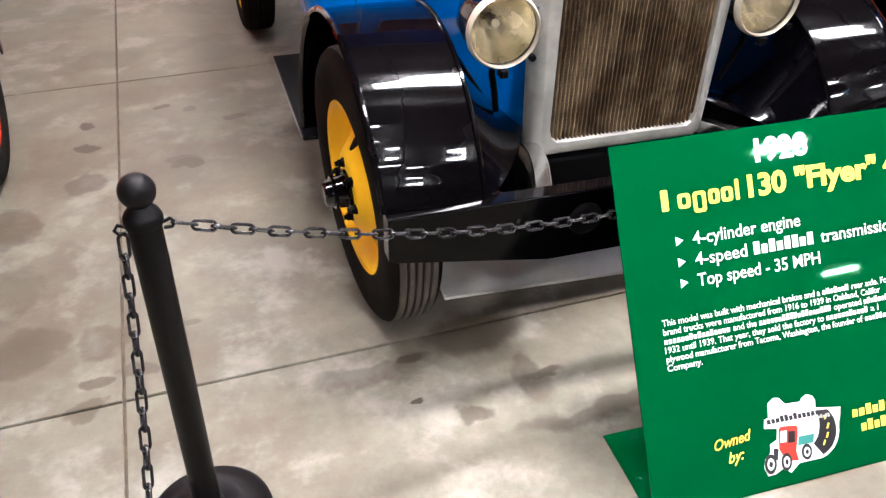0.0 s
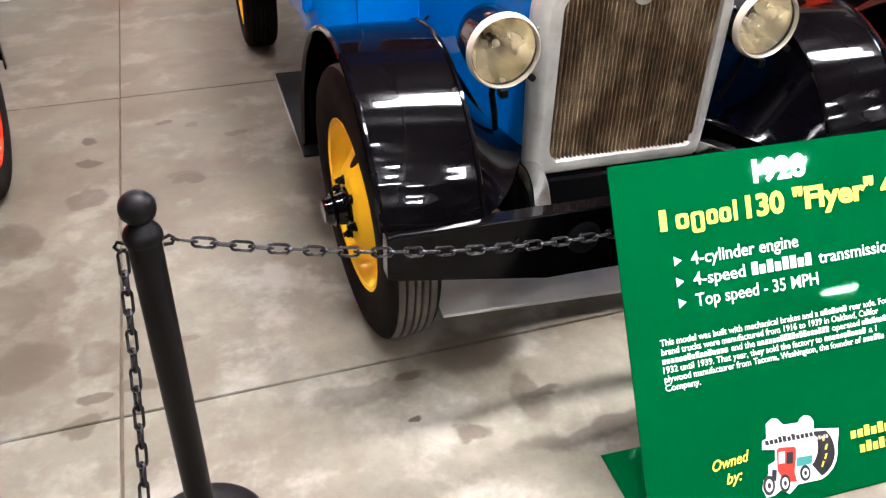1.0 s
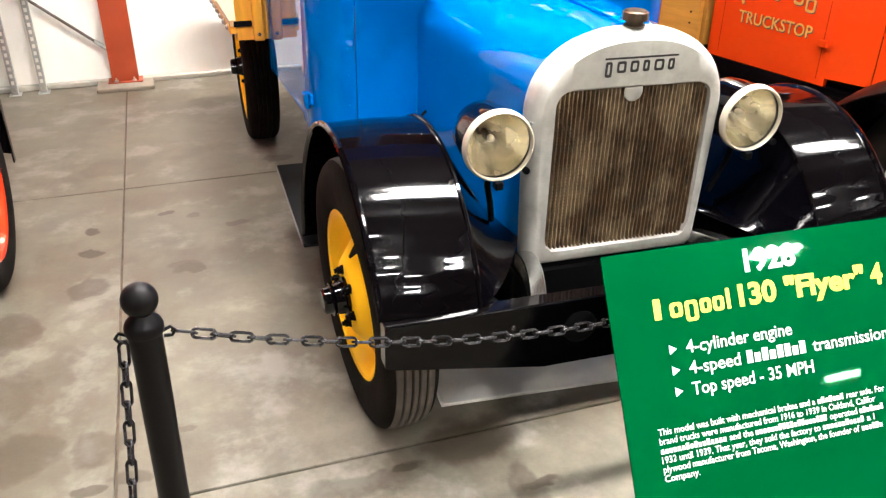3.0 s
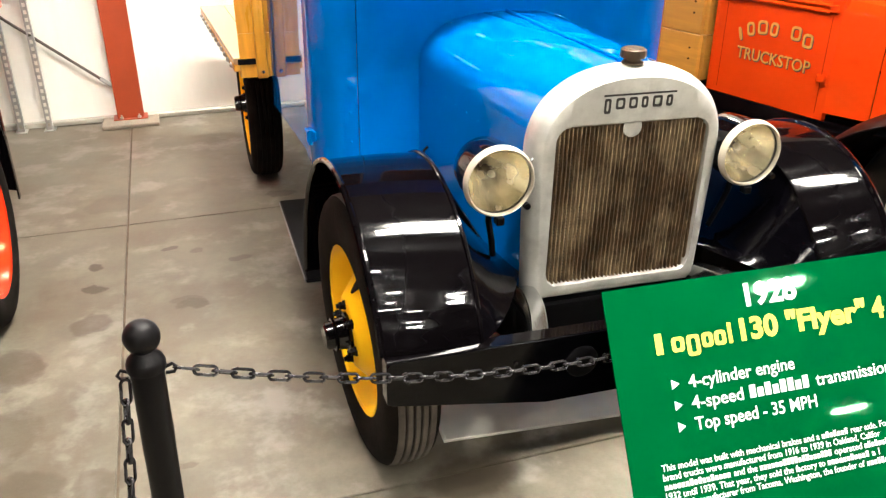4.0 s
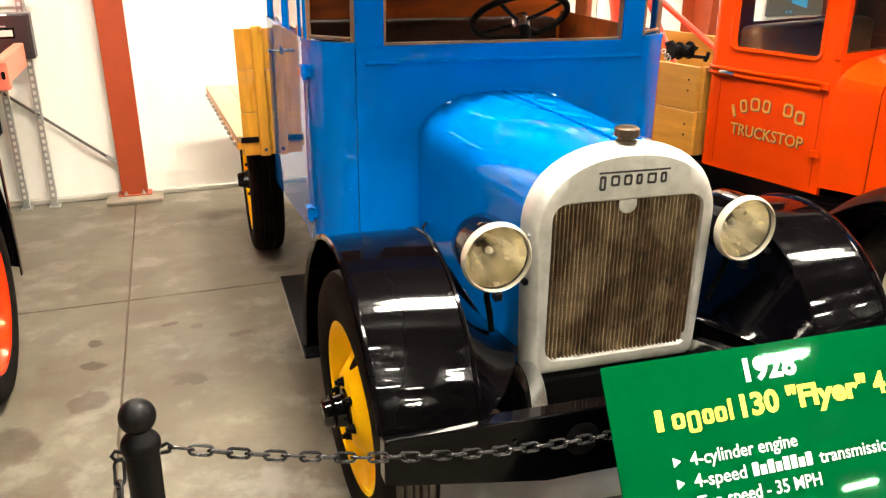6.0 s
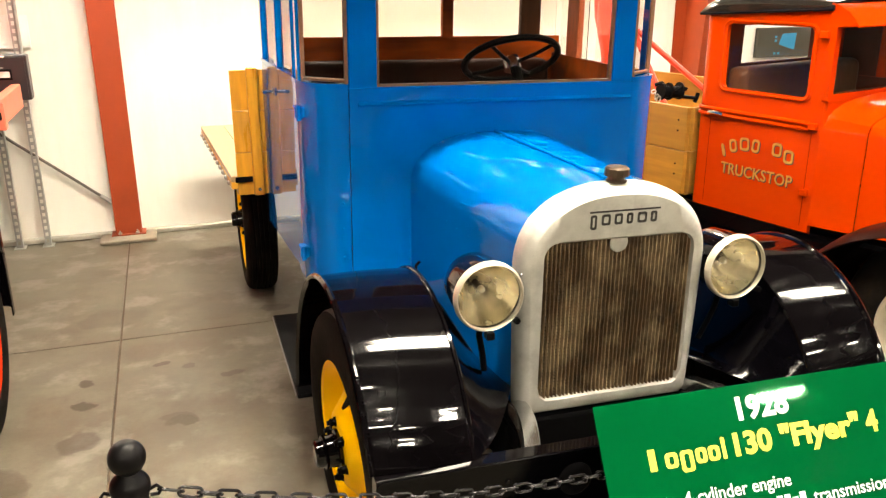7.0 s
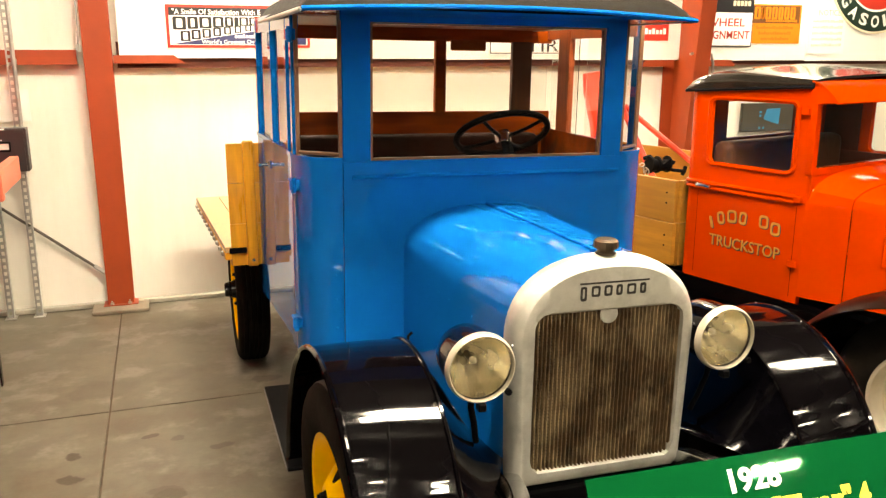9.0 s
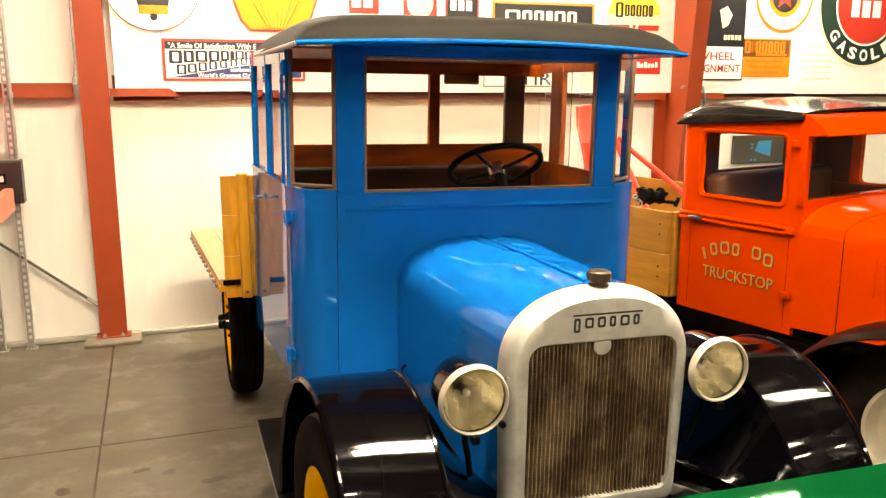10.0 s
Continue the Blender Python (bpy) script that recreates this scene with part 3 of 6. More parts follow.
part("rod", tube(bmesh.new(), [(-1.9, 6.43, 1.47), (-0.50, 6.43, 0.31)], 0.011, 8), mat("dark_rod", (0.10, 0.085, 0.07), 0.5, metal=0.5), t)
part("clevis", tube(bmesh.new(), [(-0.53, 6.43, 0.335), (-0.42, 6.43, 0.245)], 0.017, 8), GALV, t)

t = thing("conduit", "thin white cable conduit fixed to the column", "conduit", pose(-0.48, 6.30, 1.9), group="conduits")
part("pipe", tube(bmesh.new(), [(0.0, 0, 0.03), (0.012, 0, 0.16), (0.014, -0.02, 1.6)], 0.006, 8), GALV, t)
part("clip", B(-0.012, 0.014, -0.01, 0.02, 0.0, 0.05, bev=0.003), GALV, t)
t = thing("conduit", "bent steel conduit by the far column", "conduit", pose(4.62, 6.2, 1.85), group="conduits")
part("pipe", tube(bmesh.new(), [(-0.17, 0, 0.03), (0.0, 0, 0.055), (0.05, 0, 0.03), (0.075, 0, -0.05), (0.08, 0, -0.5)], 0.012, 8), GALV, t)


# ---- stanchions and chains ----
def stanchion(x, y, lean=(0, 0)):
    t = thing("stanchion", "black plastic stanchion post with a ball top and round base", "stanchion", pose(x, y, 0), group="stanchions")
    part("base", lathe(bmesh.new(), [(0, 0), (0.158, 0), (0.162, 0.006), (0.160, 0.016), (0.146, 0.030), (0.09, 0.042), (0.052, 0.050), (0.044, 0.058), (0, 0.058)], 48), PLASTIC_BLACK, t)
    tilt = pose(0, 0, 0, lean[0], lean[1], 0)
    part("post", moved(lathe(bmesh.new(), [(0, 0.05), (0.0335, 0.05), (0.0335, 0.930), (0, 0.930)], 32), tilt), PLASTIC_BLACK, t)
    part("collar", moved(lathe(bmesh.new(), [(0, 0.923), (0.0372, 0.923), (0.0387, 0.928), (0.0387, 0.940), (0.035, 0.949), (0.026, 0.959), (0.020, 0.967), (0, 0.969)], 32), tilt), PLASTIC_BLACK, t)
    part("ball_top", moved(lathe(bmesh.new(), [(0.0363 * math.sin(math.pi * k / 16), 0.998 - 0.0363 * math.cos(math.pi * k / 16)) for k in range(17)], 32), tilt), PLASTIC_BLACK, t)
    for a in (0, 180):
        bm = tube(bmesh.new(), [(0.033, 0, 0.920), (0.049, 0, 0.927), (0.057, 0, 0.917), (0.051, 0, 0.907), (0.035, 0, 0.907)], 0.004, 6)
        part("chain_hook", moved(bm, tilt @ pose(0, 0, 0, 0, 0, a)), PLASTIC_BLACK, t)
    return t


LINK = None


def chain(pts, label):
    """Links threaded along a curve of closely set points."""
    global LINK
    pitch, wire = 0.0395, 0.0037
    if LINK is None:
        path = []
        for k in range(16):
            a = 2 * math.pi * k / 16
            sx = 0.0155 if math.cos(a) > 0 else -0.0155
            path.append((sx + 0.0090 * math.cos(a), 0.0095 * math.sin(a), 0))
        bm = tube(bmesh.new(), path, wire, 6, closed=True)
        LINK = finish(bm, 60)
        LINK.materials.append(CHAIN_GREY)
    t = thing("barrier_chain", label, "chain", Matrix.Translation(pts[0]), group="barrier chains")
    pts = [Vector(p) for p in pts]
    d, k, acc, i = pitch * 0.5, 0, 0.0, 0
    seg = [(b - a).length for a, b in zip(pts, pts[1:])]
    total = sum(seg)
    while d < total - pitch * 0.3:
        while acc + seg[i] < d:
            acc += seg[i]
            i += 1
        a, b = pts[i], pts[i + 1]
        p = a + (b - a) * ((d - acc) / seg[i])
        ax = (b - a).normalized()
        q = ax.to_track_quat("X", "Z").to_matrix().to_4x4()
        ob = part("link", LINK, CHAIN_GREY, t)
        roll = 52 if k % 2 else -38
        ob.matrix_parent_inverse = Matrix.Identity(4)
        ob.matrix_local = Matrix.Translation(p - pts[0]) @ q @ pose(0, 0, 0, roll + random.uniform(-9, 9), 0, 0)
        k += 1
        d += pitch
    return t


P1, P2, P3 = (-0.133, 1.480), (2.42, 1.64), (-0.45, 0.36)
stanchion(-0.150, 1.478, (0.0, 1.0))
stanchion(*P2)
stanchion(*P3)


def sag(a, b, low, n=60):
    """Points from a to b along a parabola that hangs low metres below the straight line in its middle."""
    a, b = Vector(a), Vector(b)
    return [a.lerp(b, k / n) - Vector((0, 0, low * 4 * (k / n) * (1 - k / n))) for k in range(n + 1)]


chain(sag((P1[0] + 0.055, P1[1] + 0.004, 0.910), (P2[0] - 0.058, P2[1], 0.907), 0.238), "dark grey barrier chain slung between stanchions before the truck")
chain(sag((P1[0] - 0.042, P1[1] - 0.03, 0.918), (P3[0] + 0.03, P3[1] + 0.05, 0.918), 0.69), "dark grey barrier chain hanging slack from a stanchion")


# ---- green information sign ----
def info_sign():
    lean, turn = 31.5, -2.3
    t = thing("information_sign", "glossy green information sign leaning back on a bent base", "sign", pose(0.945, 1.107, 0, 0, 0, turn))
    W, Hh = 0.985, 0.973
    # local: x along the foot, y up the panel, z out of its face
    face = pose(0, 0, 0.006, 90 - lean, 0, 0)
    bm = prism(bmesh.new(), rounded(0, W, 0, Hh, 0.004, 2), -0.005, 0.0, "xy", bev=0.001)
    part("panel", moved(bm, face), GREEN, t)
    part("base", B(-0.006, W, 0.0, 0.30, 0.0, 0.005, bev=0.001), GREEN, t)

    def on(x, y, rot=0):
        return face @ pose(x, y, 0.0003, 0, 0, rot)
    words("1928", 0.083, on(0.410, 0.882), SIGN_WHITE, t, "year_lettering", width=0.160, bold=0.0030)
    # a maker's name as plain shapes: solid bars and hollow blocks of letter size
    for a, b, lo, hi in ((0.126, 0.146, 0.790, 0.845), (0.341, 0.352, 0.790, 0.845)):
        part("name_bar", flat(bmesh.new(), rounded(a, b, lo, hi, 0.002, 2), on(0, 0)), SIGN_YELLOW, t, smooth=0)
    for a, b, lo in ((0.172, 0.209, 0.790), (0.216, 0.254, 0.774), (0.261, 0.294, 0.790), (0.299, 0.333, 0.790)):
        bm = moved(frame_of(bmesh.new(), rounded(a, b, lo, 0.829, 0.010, 4), rounded(a + 0.0115, b - 0.0115, lo + 0.009, 0.820, 0.005, 4), 0.0, 0.0008, "xy"), on(0, 0))
        part("name_bar", bm, SIGN_YELLOW, t, smooth=0)
    words("130", 0.080, on(0.379, 0.793), SIGN_YELLOW, t, "title_lettering", width=0.116, bold=0.0030)
    words("\"Flyer\"", 0.080, on(0.522, 0.793), SIGN_YELLOW, t, "title_lettering", width=0.257, bold=0.0030)
    words("4", 0.080, on(0.800, 0.793), SIGN_YELLOW, t, "title_lettering", width=0.040, bold=0.0030)
    y = 0.694
    for a, w, bars, b in (("4-cylinder engine", 0.321, None, None), ("4-speed", 0.153, 0.188, "transmission"), ("Top speed - 35 MPH", 0.371, None, None)):
        bm = flat(bmesh.new(), [(0.154, y + 0.003), (0.176, y + 0.0155), (0.154, y + 0.028)], on(0, 0))
        part("bullet_mark", bm, SIGN_WHITE, t, smooth=0)
        words(a, 0.048, on(0.203, y), SIGN_WHITE, t, "bullet_lettering", width=w, bold=0.0004)
        if bars:
            small_bars(t, SIGN_WHITE, [(0.376, y, 0.034, bars)], on(0, 0))
            words(b, 0.048, on(0.582, y), SIGN_WHITE, t, "bullet_lettering", width=0.245, bold=0.0004)
        y -= 0.055
    lines = [
        [("This model was built with mechanical brakes and a", 0.474), 0.085, ("rear axle. For", 0.125)],
        [("brand trucks were manufactured from 1916 to 1939 in Oakland, Califor", 0.665)],
        [0.194, ("and the", 0.070), 0.225, ("operated", 0.088), 0.08],
        [("1932 until 1939. That year, they sold the factory to", 0.478), 0.135, ("a l", 0.025)],
        [("plywood manufacturer from Tacoma, Washington, the founder of", 0.60), 0.07],
        [("Company.", 0.102)],
    ]
    y = 0.497
    for line in lines:
        x = 0.088
        runs = []
        for item in line:
            if isinstance(item, tuple):
                words(item[0], 0.0245, on(x, y), SIGN_WHITE, t, "text_lettering", width=item[1], bold=0.0002)
                x += item[1] + 0.008
            else:
                runs.append((x, y, 0.0165, item))
                x += item + 0.008
        if runs:
            small_bars(t, SIGN_WHITE, runs, on(0, 0))
        y -= 0.0238
    words("Owned", 0.042, on(0.196, 0.140, 5), SIGN_YELLOW, t, "owner_lettering", shear=0.35, width=0.113, bold=0.0004)
    words("by:", 0.042, on(0.232, 0.098, 5), SIGN_YELLOW, t, "owner_lettering", shear=0.35, width=0.05, bold=0.0004)
    small_bars(t, SIGN_YELLOW, [(0.625, 0.142, 0.03, 0.2), (0.65, 0.098, 0.03, 0.15)], on(0, 0))
    # emblem in plain shapes: a white cloud of a ground, a curved road and a small truck
    E = face @ Matrix(((0.0843, 0.010, 0, 0.330), (-0.020, 0.0755, 0, 0.041), (0, 0, 1, 0.0003), (0, 0, 0, 1)))

    def mark(name, outline, material, d):
        part(name, flat(bmesh.new(), outline, E, d), material, t, smooth=0)
    ground = [(0.0, 1.70), (0.0, 2.02), (0.14, 2.10), (0.12, 2.62)] + [(0.42 + 0.24 * math.cos(a), 2.62 + 0.22 * math.sin(a)) for a in (2.8, 2.0, 1.2, 0.4)] + [(0.75, 2.62), (1.28, 2.72)]
    ground += [(1.57 + 0.27 * math.cos(a), 2.74 + 0.26 * math.sin(a)) for a in (2.7, 1.9, 1.1, 0.3)] + [(1.85, 2.52), (2.76, 2.58), (2.76, 2.34)]
    ground += [(1.72 + 1.02 * math.cos(a), 1.72 + 1.12 * math.sin(a)) for a in (0.2, 0.0, -0.3, -0.6, -0.9, -1.15)] + [(1.30, 0.50), (1.0, 0.14), (0.72, 0.30), (0.45, 0.08), (0.18, 0.0), (0.02, 0.30), (0.06, 0.62), (0.24, 0.84), (0.22, 1.15), (0.46, 1.32), (0.46, 1.72)]
    mark("emblem_ground", ground, SIGN_WHITE, 0.0008)
    arc = [0.9 - 0.14 * k for k in range(15)]
    mark("emblem_road", [(1.70 + 0.93 * math.cos(a), 1.70 + 1.0 * math.sin(a)) for a in arc] + [(1.58 + 0.42 * math.cos(a), 1.85 + 0.72 * math.sin(a)) for a in reversed(arc)], SIGN_BLACK, 0.0012)
    for a in (0.55, 0.15, -0.25, -0.62):
        u, v = 1.66 + 0.68 * math.cos(a), 1.76 + 0.86 * math.sin(a)
        mark("emblem_road_mark", [(u + 0.03, v + 0.10), (u - 0.03, v + 0.10), (u - 0.08, v - 0.10), (u - 0.02, v - 0.10)], SIGN_YELLOW, 0.0016)
    mark("emblem_cab", [(0.52, 1.72), (0.60, 1.80), (1.14, 1.86), (1.20, 1.78), (1.20, 1.42), (1.16, 0.95), (1.26, 0.60), (0.80, 0.58), (0.55, 0.98)], SIGN_RED, 0.0016)
    for a, b in ((0.58, 0.80), (0.86, 1.10)):
        mark("emblem_window", [(a, 1.22), (b, 1.26), (b, 1.68), (a, 1.64)], SIGN_WHITE if a < 0.7 else SIGN_BLACK, 0.002)
    mark("emblem_grille", [(0.34, 0.64), (0.50, 0.58), (0.52, 1.00), (0.36, 1.02)], SIGN_BLACK, 0.002)
    mark("emblem_bed", [(1.22, 1.14), (1.78, 1.26), (1.80, 1.58), (1.24, 1.46)], SIGN_TEAL, 0.0016)
    for u, v, ru, rv in ((0.25, 0.44, 0.21, 0.36), (0.82, 0.54, 0.19, 0.33), (1.55, 0.92, 0.19, 0.29)):
        for k, tone, d in ((1.0, SIGN_BLACK, 0.002), (0.62, SIGN_WHITE, 0.0024), (0.30, SIGN_BLACK, 0.0028)):
            mark("emblem_wheel", [(u + ru * k * math.cos(q * math.pi / 10), v + rv * k * math.sin(q * math.pi / 10)) for q in range(20)], tone, d)
    small_bars(t, SIGN_BLACK, [(0.0, 0.0, 0.22, 1.95)], E @ pose(0.12, 1.86, 0, 0, 0, 13), d=0.0014)
    small_bars(t, SIGN_GREY, [(0.0, 0.0, 0.13, 1.20)], E @ pose(1.22, 1.98, 0, 0, 0, 12), d=0.0018)


info_sign()
tray = thing("drip_tray", "thin grey metal drip tray lying under the truck", "tray", pose(1.412, 2.503, 0, 0, 0, -5))
part("base", B(-0.655, 0.655, -0.415, 0.415, 0.001, 0.005), TRAY, tray)
for y in (-0.42, 0.42):
    part("rim", B(-0.665, 0.665, y - 0.006, y + 0.006, 0.001, 0.014, bev=0.003), TRAY, tray)
for x in (-0.66, 0.66):
    part("rim", B(x - 0.006, x + 0.006, -0.412, 0.412, 0.001, 0.014, bev=0.003), TRAY, tray)


# ---- shared wheel ----
def wheel(name, parent, m, disc_mat, R=0.45, W=0.165, rim_r=0.315, hub=True, dish=0.045, holes=5, tread=None):
    """A wheel whose outer face looks along local -x, axle through the origin."""
    turn = m @ pose(0, 0, 0, 0, -90, 0)
    w = new(name)
    w.parent = parent
    h = W / 2
    # tyre: section in radius and height along the axle, with round shoulders
    prof = [(rim_r - 0.012, -h * 0.62), (rim_r + 0.004, -h * 0.80), (rim_r + 0.03, -h * 0.93), (R - 0.085, -h * 1.0), (R - 0.055, -h * 0.985), (R - 0.032, -h * 0.93), (R - 0.016, -h * 0.82), (R - 0.008, -h * 0.70), (R - 0.018, -h * 0.60)]
    sec = list(prof) + [(r, -z) for r, z in reversed(prof)]
    part("tyre", moved(lathe(bmesh.new(), sec, 64, close=False), turn), RUBBER, w, "black ribbed rubber tyre")
    # five ribs with grooves between
    bm = bmesh.new()
    edges = [-0.68, -0.44, -0.37, -0.16, -0.09, 0.09, 0.16, 0.37, 0.44, 0.68]
    for k in range(0, 10, 2):
        a, b = edges[k] * h, edges[k + 1] * h
        crown = lambda z: R - 0.010 * (z / h) ** 2
        lathe(bm, [(R - 0.03, a), (crown(a) - 0.003, a), (crown(a), a + 0.003), (crown(b), b - 0.003), (crown(b) - 0.003, b), (R - 0.03, b)], 64)
    part("tread", moved(bm, turn), tread or RUBBER, w, "tread ribs")
    # rim and coned disc; +z is the outer face
    z0 = h * 0.02
    zc = z0 + dish
    cone = [(rim_r - 0.05, z0), (rim_r - 0.062, z0 + dish * 0.04), (rim_r - 0.11, z0 + dish * 0.52), (0.122, z0 + dish * 0.93), (0.100, zc)]
    prof = [(rim_r + 0.018, h * 0.72), (rim_r + 0.020, h * 0.80), (rim_r + 0.010, h * 0.86), (rim_r - 0.004, h * 0.80), (rim_r - 0.018, h * 0.55), (rim_r - 0.03, h * 0.1)] + cone + [(0.0, zc)]
    rim = part("disc_rim", moved(lathe(bmesh.new(), prof, 64), turn), disc_mat, w, "painted steel disc wheel")
    for k in range(holes):
        rows = []
        for r, half in ((0.140, 0.04), (0.146, 0.08), (0.157, 0.12), (0.168, 0.14), (0.175, 0.10)):
            zr = float(np.interp(r, [q[0] for q in reversed(cone)], [q[1] for q in reversed(cone)])) + 0.002
            rows.append([(r * math.cos(radians(360 * k / holes) + half * f), r * math.sin(radians(360 * k / holes) + half * f), zr) for f in (-1, -0.5, 0, 0.5, 1)])
        part("hand_hole", moved(sheet(bmesh.new(), rows, 0.002), turn), SATIN_BLACK, rim, "dark hand hole")
    if hub:
        prof = [(0.068, zc - 0.002), (0.068, zc + 0.010), (0.056, zc + 0.014), (0.051, zc + 0.042), (0.055, zc + 0.045), (0.055, zc + 0.052), (0.047, zc + 0.055), (0.044, zc + 0.074), (0.036, zc + 0.081), (0.0, zc + 0.082)]
        part("hub", moved(lathe(bmesh.new(), prof, 32), turn), BLACK, w, "black protruding wheel hub")
        for k in range(6):
            a = math.radians(60 * k + 15)
            nm = pose(0.090 * math.cos(a), 0.090 * math.sin(a), zc - 0.002)
            bm = lathe(bmesh.new(), [(0, 0), (0.018, 0), (0.018, 0.006), (0.014, 0.008), (0.014, 0.020), (0.009, 0.022), (0.009, 0.030), (0, 0.030)], 6, nm)
            part("wheel_nut", moved(bm, turn), SATIN_BLACK, w)
    part("brake_drum", moved(lathe(bmesh.new(), [(0, -h), (0.20, -h), (0.20, -h * 0.1), (0, -h * 0.1)], 32), turn), SATIN_BLACK, w)
    return w


# ---- blue flatbed truck ----
TRUCK = pose(1.235, 1.99, 0, 0, 0, -1.0)
truck = thing("flatbed_truck", "blue vintage flatbed truck with black fenders and yellow wheels", "truck", TRUCK)
BODY = pose(0, 0, 0.6, 0, 0.9, 0) @ pose(0, 0, -0.6)     # the body sits a little low on one side


def body(name, bm, material, parent=None, label="", smooth=35):
    return part(name, moved(bm, BODY), material, parent or truck, label, smooth)


AX, AZ, FR = 0.23, 0.45, 0.55
for s in (-1, 1):
    wheel("front_wheel", truck, pose(0.733 * s, AX + 0.02, 0.45, 0, -1.6, 3.6 if s < 0 else 183.6), YELLOW, W=0.172, rim_r=0.272, dish=0.083, holes=2, tread=TREAD)
    wheel("rear_wheel", truck, pose(0.825 * s, 3.04, 0.45, 0, 0, 0 if s < 0 else 180), YELLOW, W=0.19, dish=0.06)
for y in (AX, 3.04):
    part("axle", tube(bmesh.new(), [(-0.60, y, 0.44), (-0.45, y, 0.40), (0.45, y, 0.40), (0.60, y, 0.44)], 0.035, 12), SATIN_BLACK, truck)
for s in (-1, 1):
    bm = B(0.30 * s - 0.035, 0.30 * s + 0.035, -0.08, 4.05, 0.52, 0.60, bev=0.006)
    part("frame_rail", bm, SATIN_BLACK, truck)
    bm = bmesh.new()
    for k in range(5):
        ln = 0.44 - 0.07 * k
        sheet(bm, [[(0.30 * s + q, AX + ln * a, 0.50 - 0.012 * k - 0.05 * (1 - a * a)) for q in (-0.03, 0.03)] for a in [i / 6 - 1 for i in range(13)]], 0.009)
    part("leaf_spring", bm, SATIN_BLACK, truck)

# radiator
rw, core = 0.312, (-0.243, 0.253, 0.640, 1.147)


def shell_outline(k=0.0):
    a = 0.585 + k
    rb = rw - 0.014
    top = 0.248 - 0.96 * k
    pts = [(rb - k - 0.02, a), (rb - k, a + 0.02), (rb + 0.008 - k, 0.85)]
    for i in range(22):
        ang = radians(90 * i / 22)
        pts.append(((rw - k) * math.cos(ang) ** 0.87, 1.06 + top * math.sin(ang) ** 0.87))
    return pts + [(0, 1.06 + top)] + [(-x, z) for x, z in reversed(pts)]


outer = shell_outline()


def match_inner(r):
    """Points on the core's opening that face those of the outline."""
    x0, x1, z0, z1 = core
    cx, cz = (x0 + x1) / 2, (z0 + z1) / 2 - 0.02
    ring = rounded(x0, x1, z0, z1, r, 8)
    res = []
    for x, z in outer:
        a = math.atan2((z - cz) / (z1 - z0), (x - cx) / (x1 - x0))
        res.append(min(ring, key=lambda p: abs(math.remainder(math.atan2((p[1] - cz) / (z1 - z0), (p[0] - cx) / (x1 - x0)) - a, 2 * math.pi))))
    return res


def loft_rings(bm, rings, close=True):
    vs = [[bm.verts.new(p) for p in r] for r in rings]
    n = len(vs[0])
    for a, b in zip(vs, vs[1:]):
        for i in range(n if close else n - 1):
            j = (i + 1) % n
            if (a[i].co - a[j].co).length < 1e-6 and (b[i].co - b[j].co).length < 1e-6:
                continue
            try:
                bm.faces.new((a[i], a[j], b[j], b[i]))
            except ValueError:
                pass
    return vs


inner = match_inner(0.045)
ring = lambda k, y: [(x, y, z) for x, z in shell_outline(k)]
mid = lambda s, y: [(x + (u - x) * s, y, z + (w - z) * s) for (x, z), (u, w) in zip(outer, inner)]
bm = bmesh.new()
loft_rings(bm, [ring(0.003, 0.085), ring(0.0, 0.078), ring(0.0, 0.050), ring(0.004, 0.032), ring(0.013, 0.014), ring(0.026, 0.001), ring(0.029, -0.001), mid(0.75, -0.002), mid(0.965, 0.0), mid(1.0, 0.006), mid(1.0, 0.05)])
bmesh.ops.remove_doubles(bm, verts=bm.verts, dist=0.0004)
radiator = body("radiator", bm, SHELL, label="cast aluminium radiator shell", smooth=32)
x0, x1, z0, z1 = core
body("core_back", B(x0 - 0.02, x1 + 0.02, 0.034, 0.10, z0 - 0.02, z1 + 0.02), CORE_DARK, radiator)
bm = bmesh.new()
nf = 38
for k in range(nf):
    x = x0 - 0.004 + (x1 - x0 + 0.008) * (k + 0.5) / nf
    w = 0.0031 + 0.0006 * math.sin(k * 2.3)
    y = 0.013 + 0.0012 * math.sin(k * 1.9)
    prism(bm, [(x - w, 0.034), (x - w, y + 0.003), (x - w * 0.5, y), (x + w * 0.5, y), (x + w, y + 0.003), (x + w, 0.034)], z0 - 0.012, z1 + 0.012, "xy")
tagged(body("fin_block", bm, CORE, radiator, "mottled brown radiator core fins"), kind="stuff")
bm = bmesh.new()
for k in range(46):
    z = z0 + (z1 - z0) * (k + 0.5) / 46
    box(bm, x0 - 0.01, x1 + 0.01, 0.026, 0.030, z - 0.0012, z + 0.0012)
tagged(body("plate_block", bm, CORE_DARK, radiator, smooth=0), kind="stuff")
body("badge_disc", lathe(bmesh.new(), [(0, 0.004), (0.026, 0.004), (0.030, 0.002), (0.030, -0.006), (0, -0.006)], 32, pose(0.0, 0.012, 1.132, 90)), SHELL, radiator, "round silver badge disc")
cap = body("filler_cap", lathe(bmesh.new(), [(0, 0), (0.030, 0), (0.032, 0.006), (0.026, 0.010), (0.026, 0.018), (0.037, 0.020), (0.038, 0.026), (0.037, 0.042), (0.030, 0.047), (0, 0.048)], 12, pose(0.0, 0.055, 1.306)), BRASS, radiator, "dark brass filler cap", smooth=25)
bm = bmesh.new()
nm = pose(0, -0.0035, 0, 90, 0, 0)
flat(bm, [(-0.110, 1.232), (0.122, 1.232), (0.122, 1.2375), (-0.110, 1.2375)], nm, 0.001)
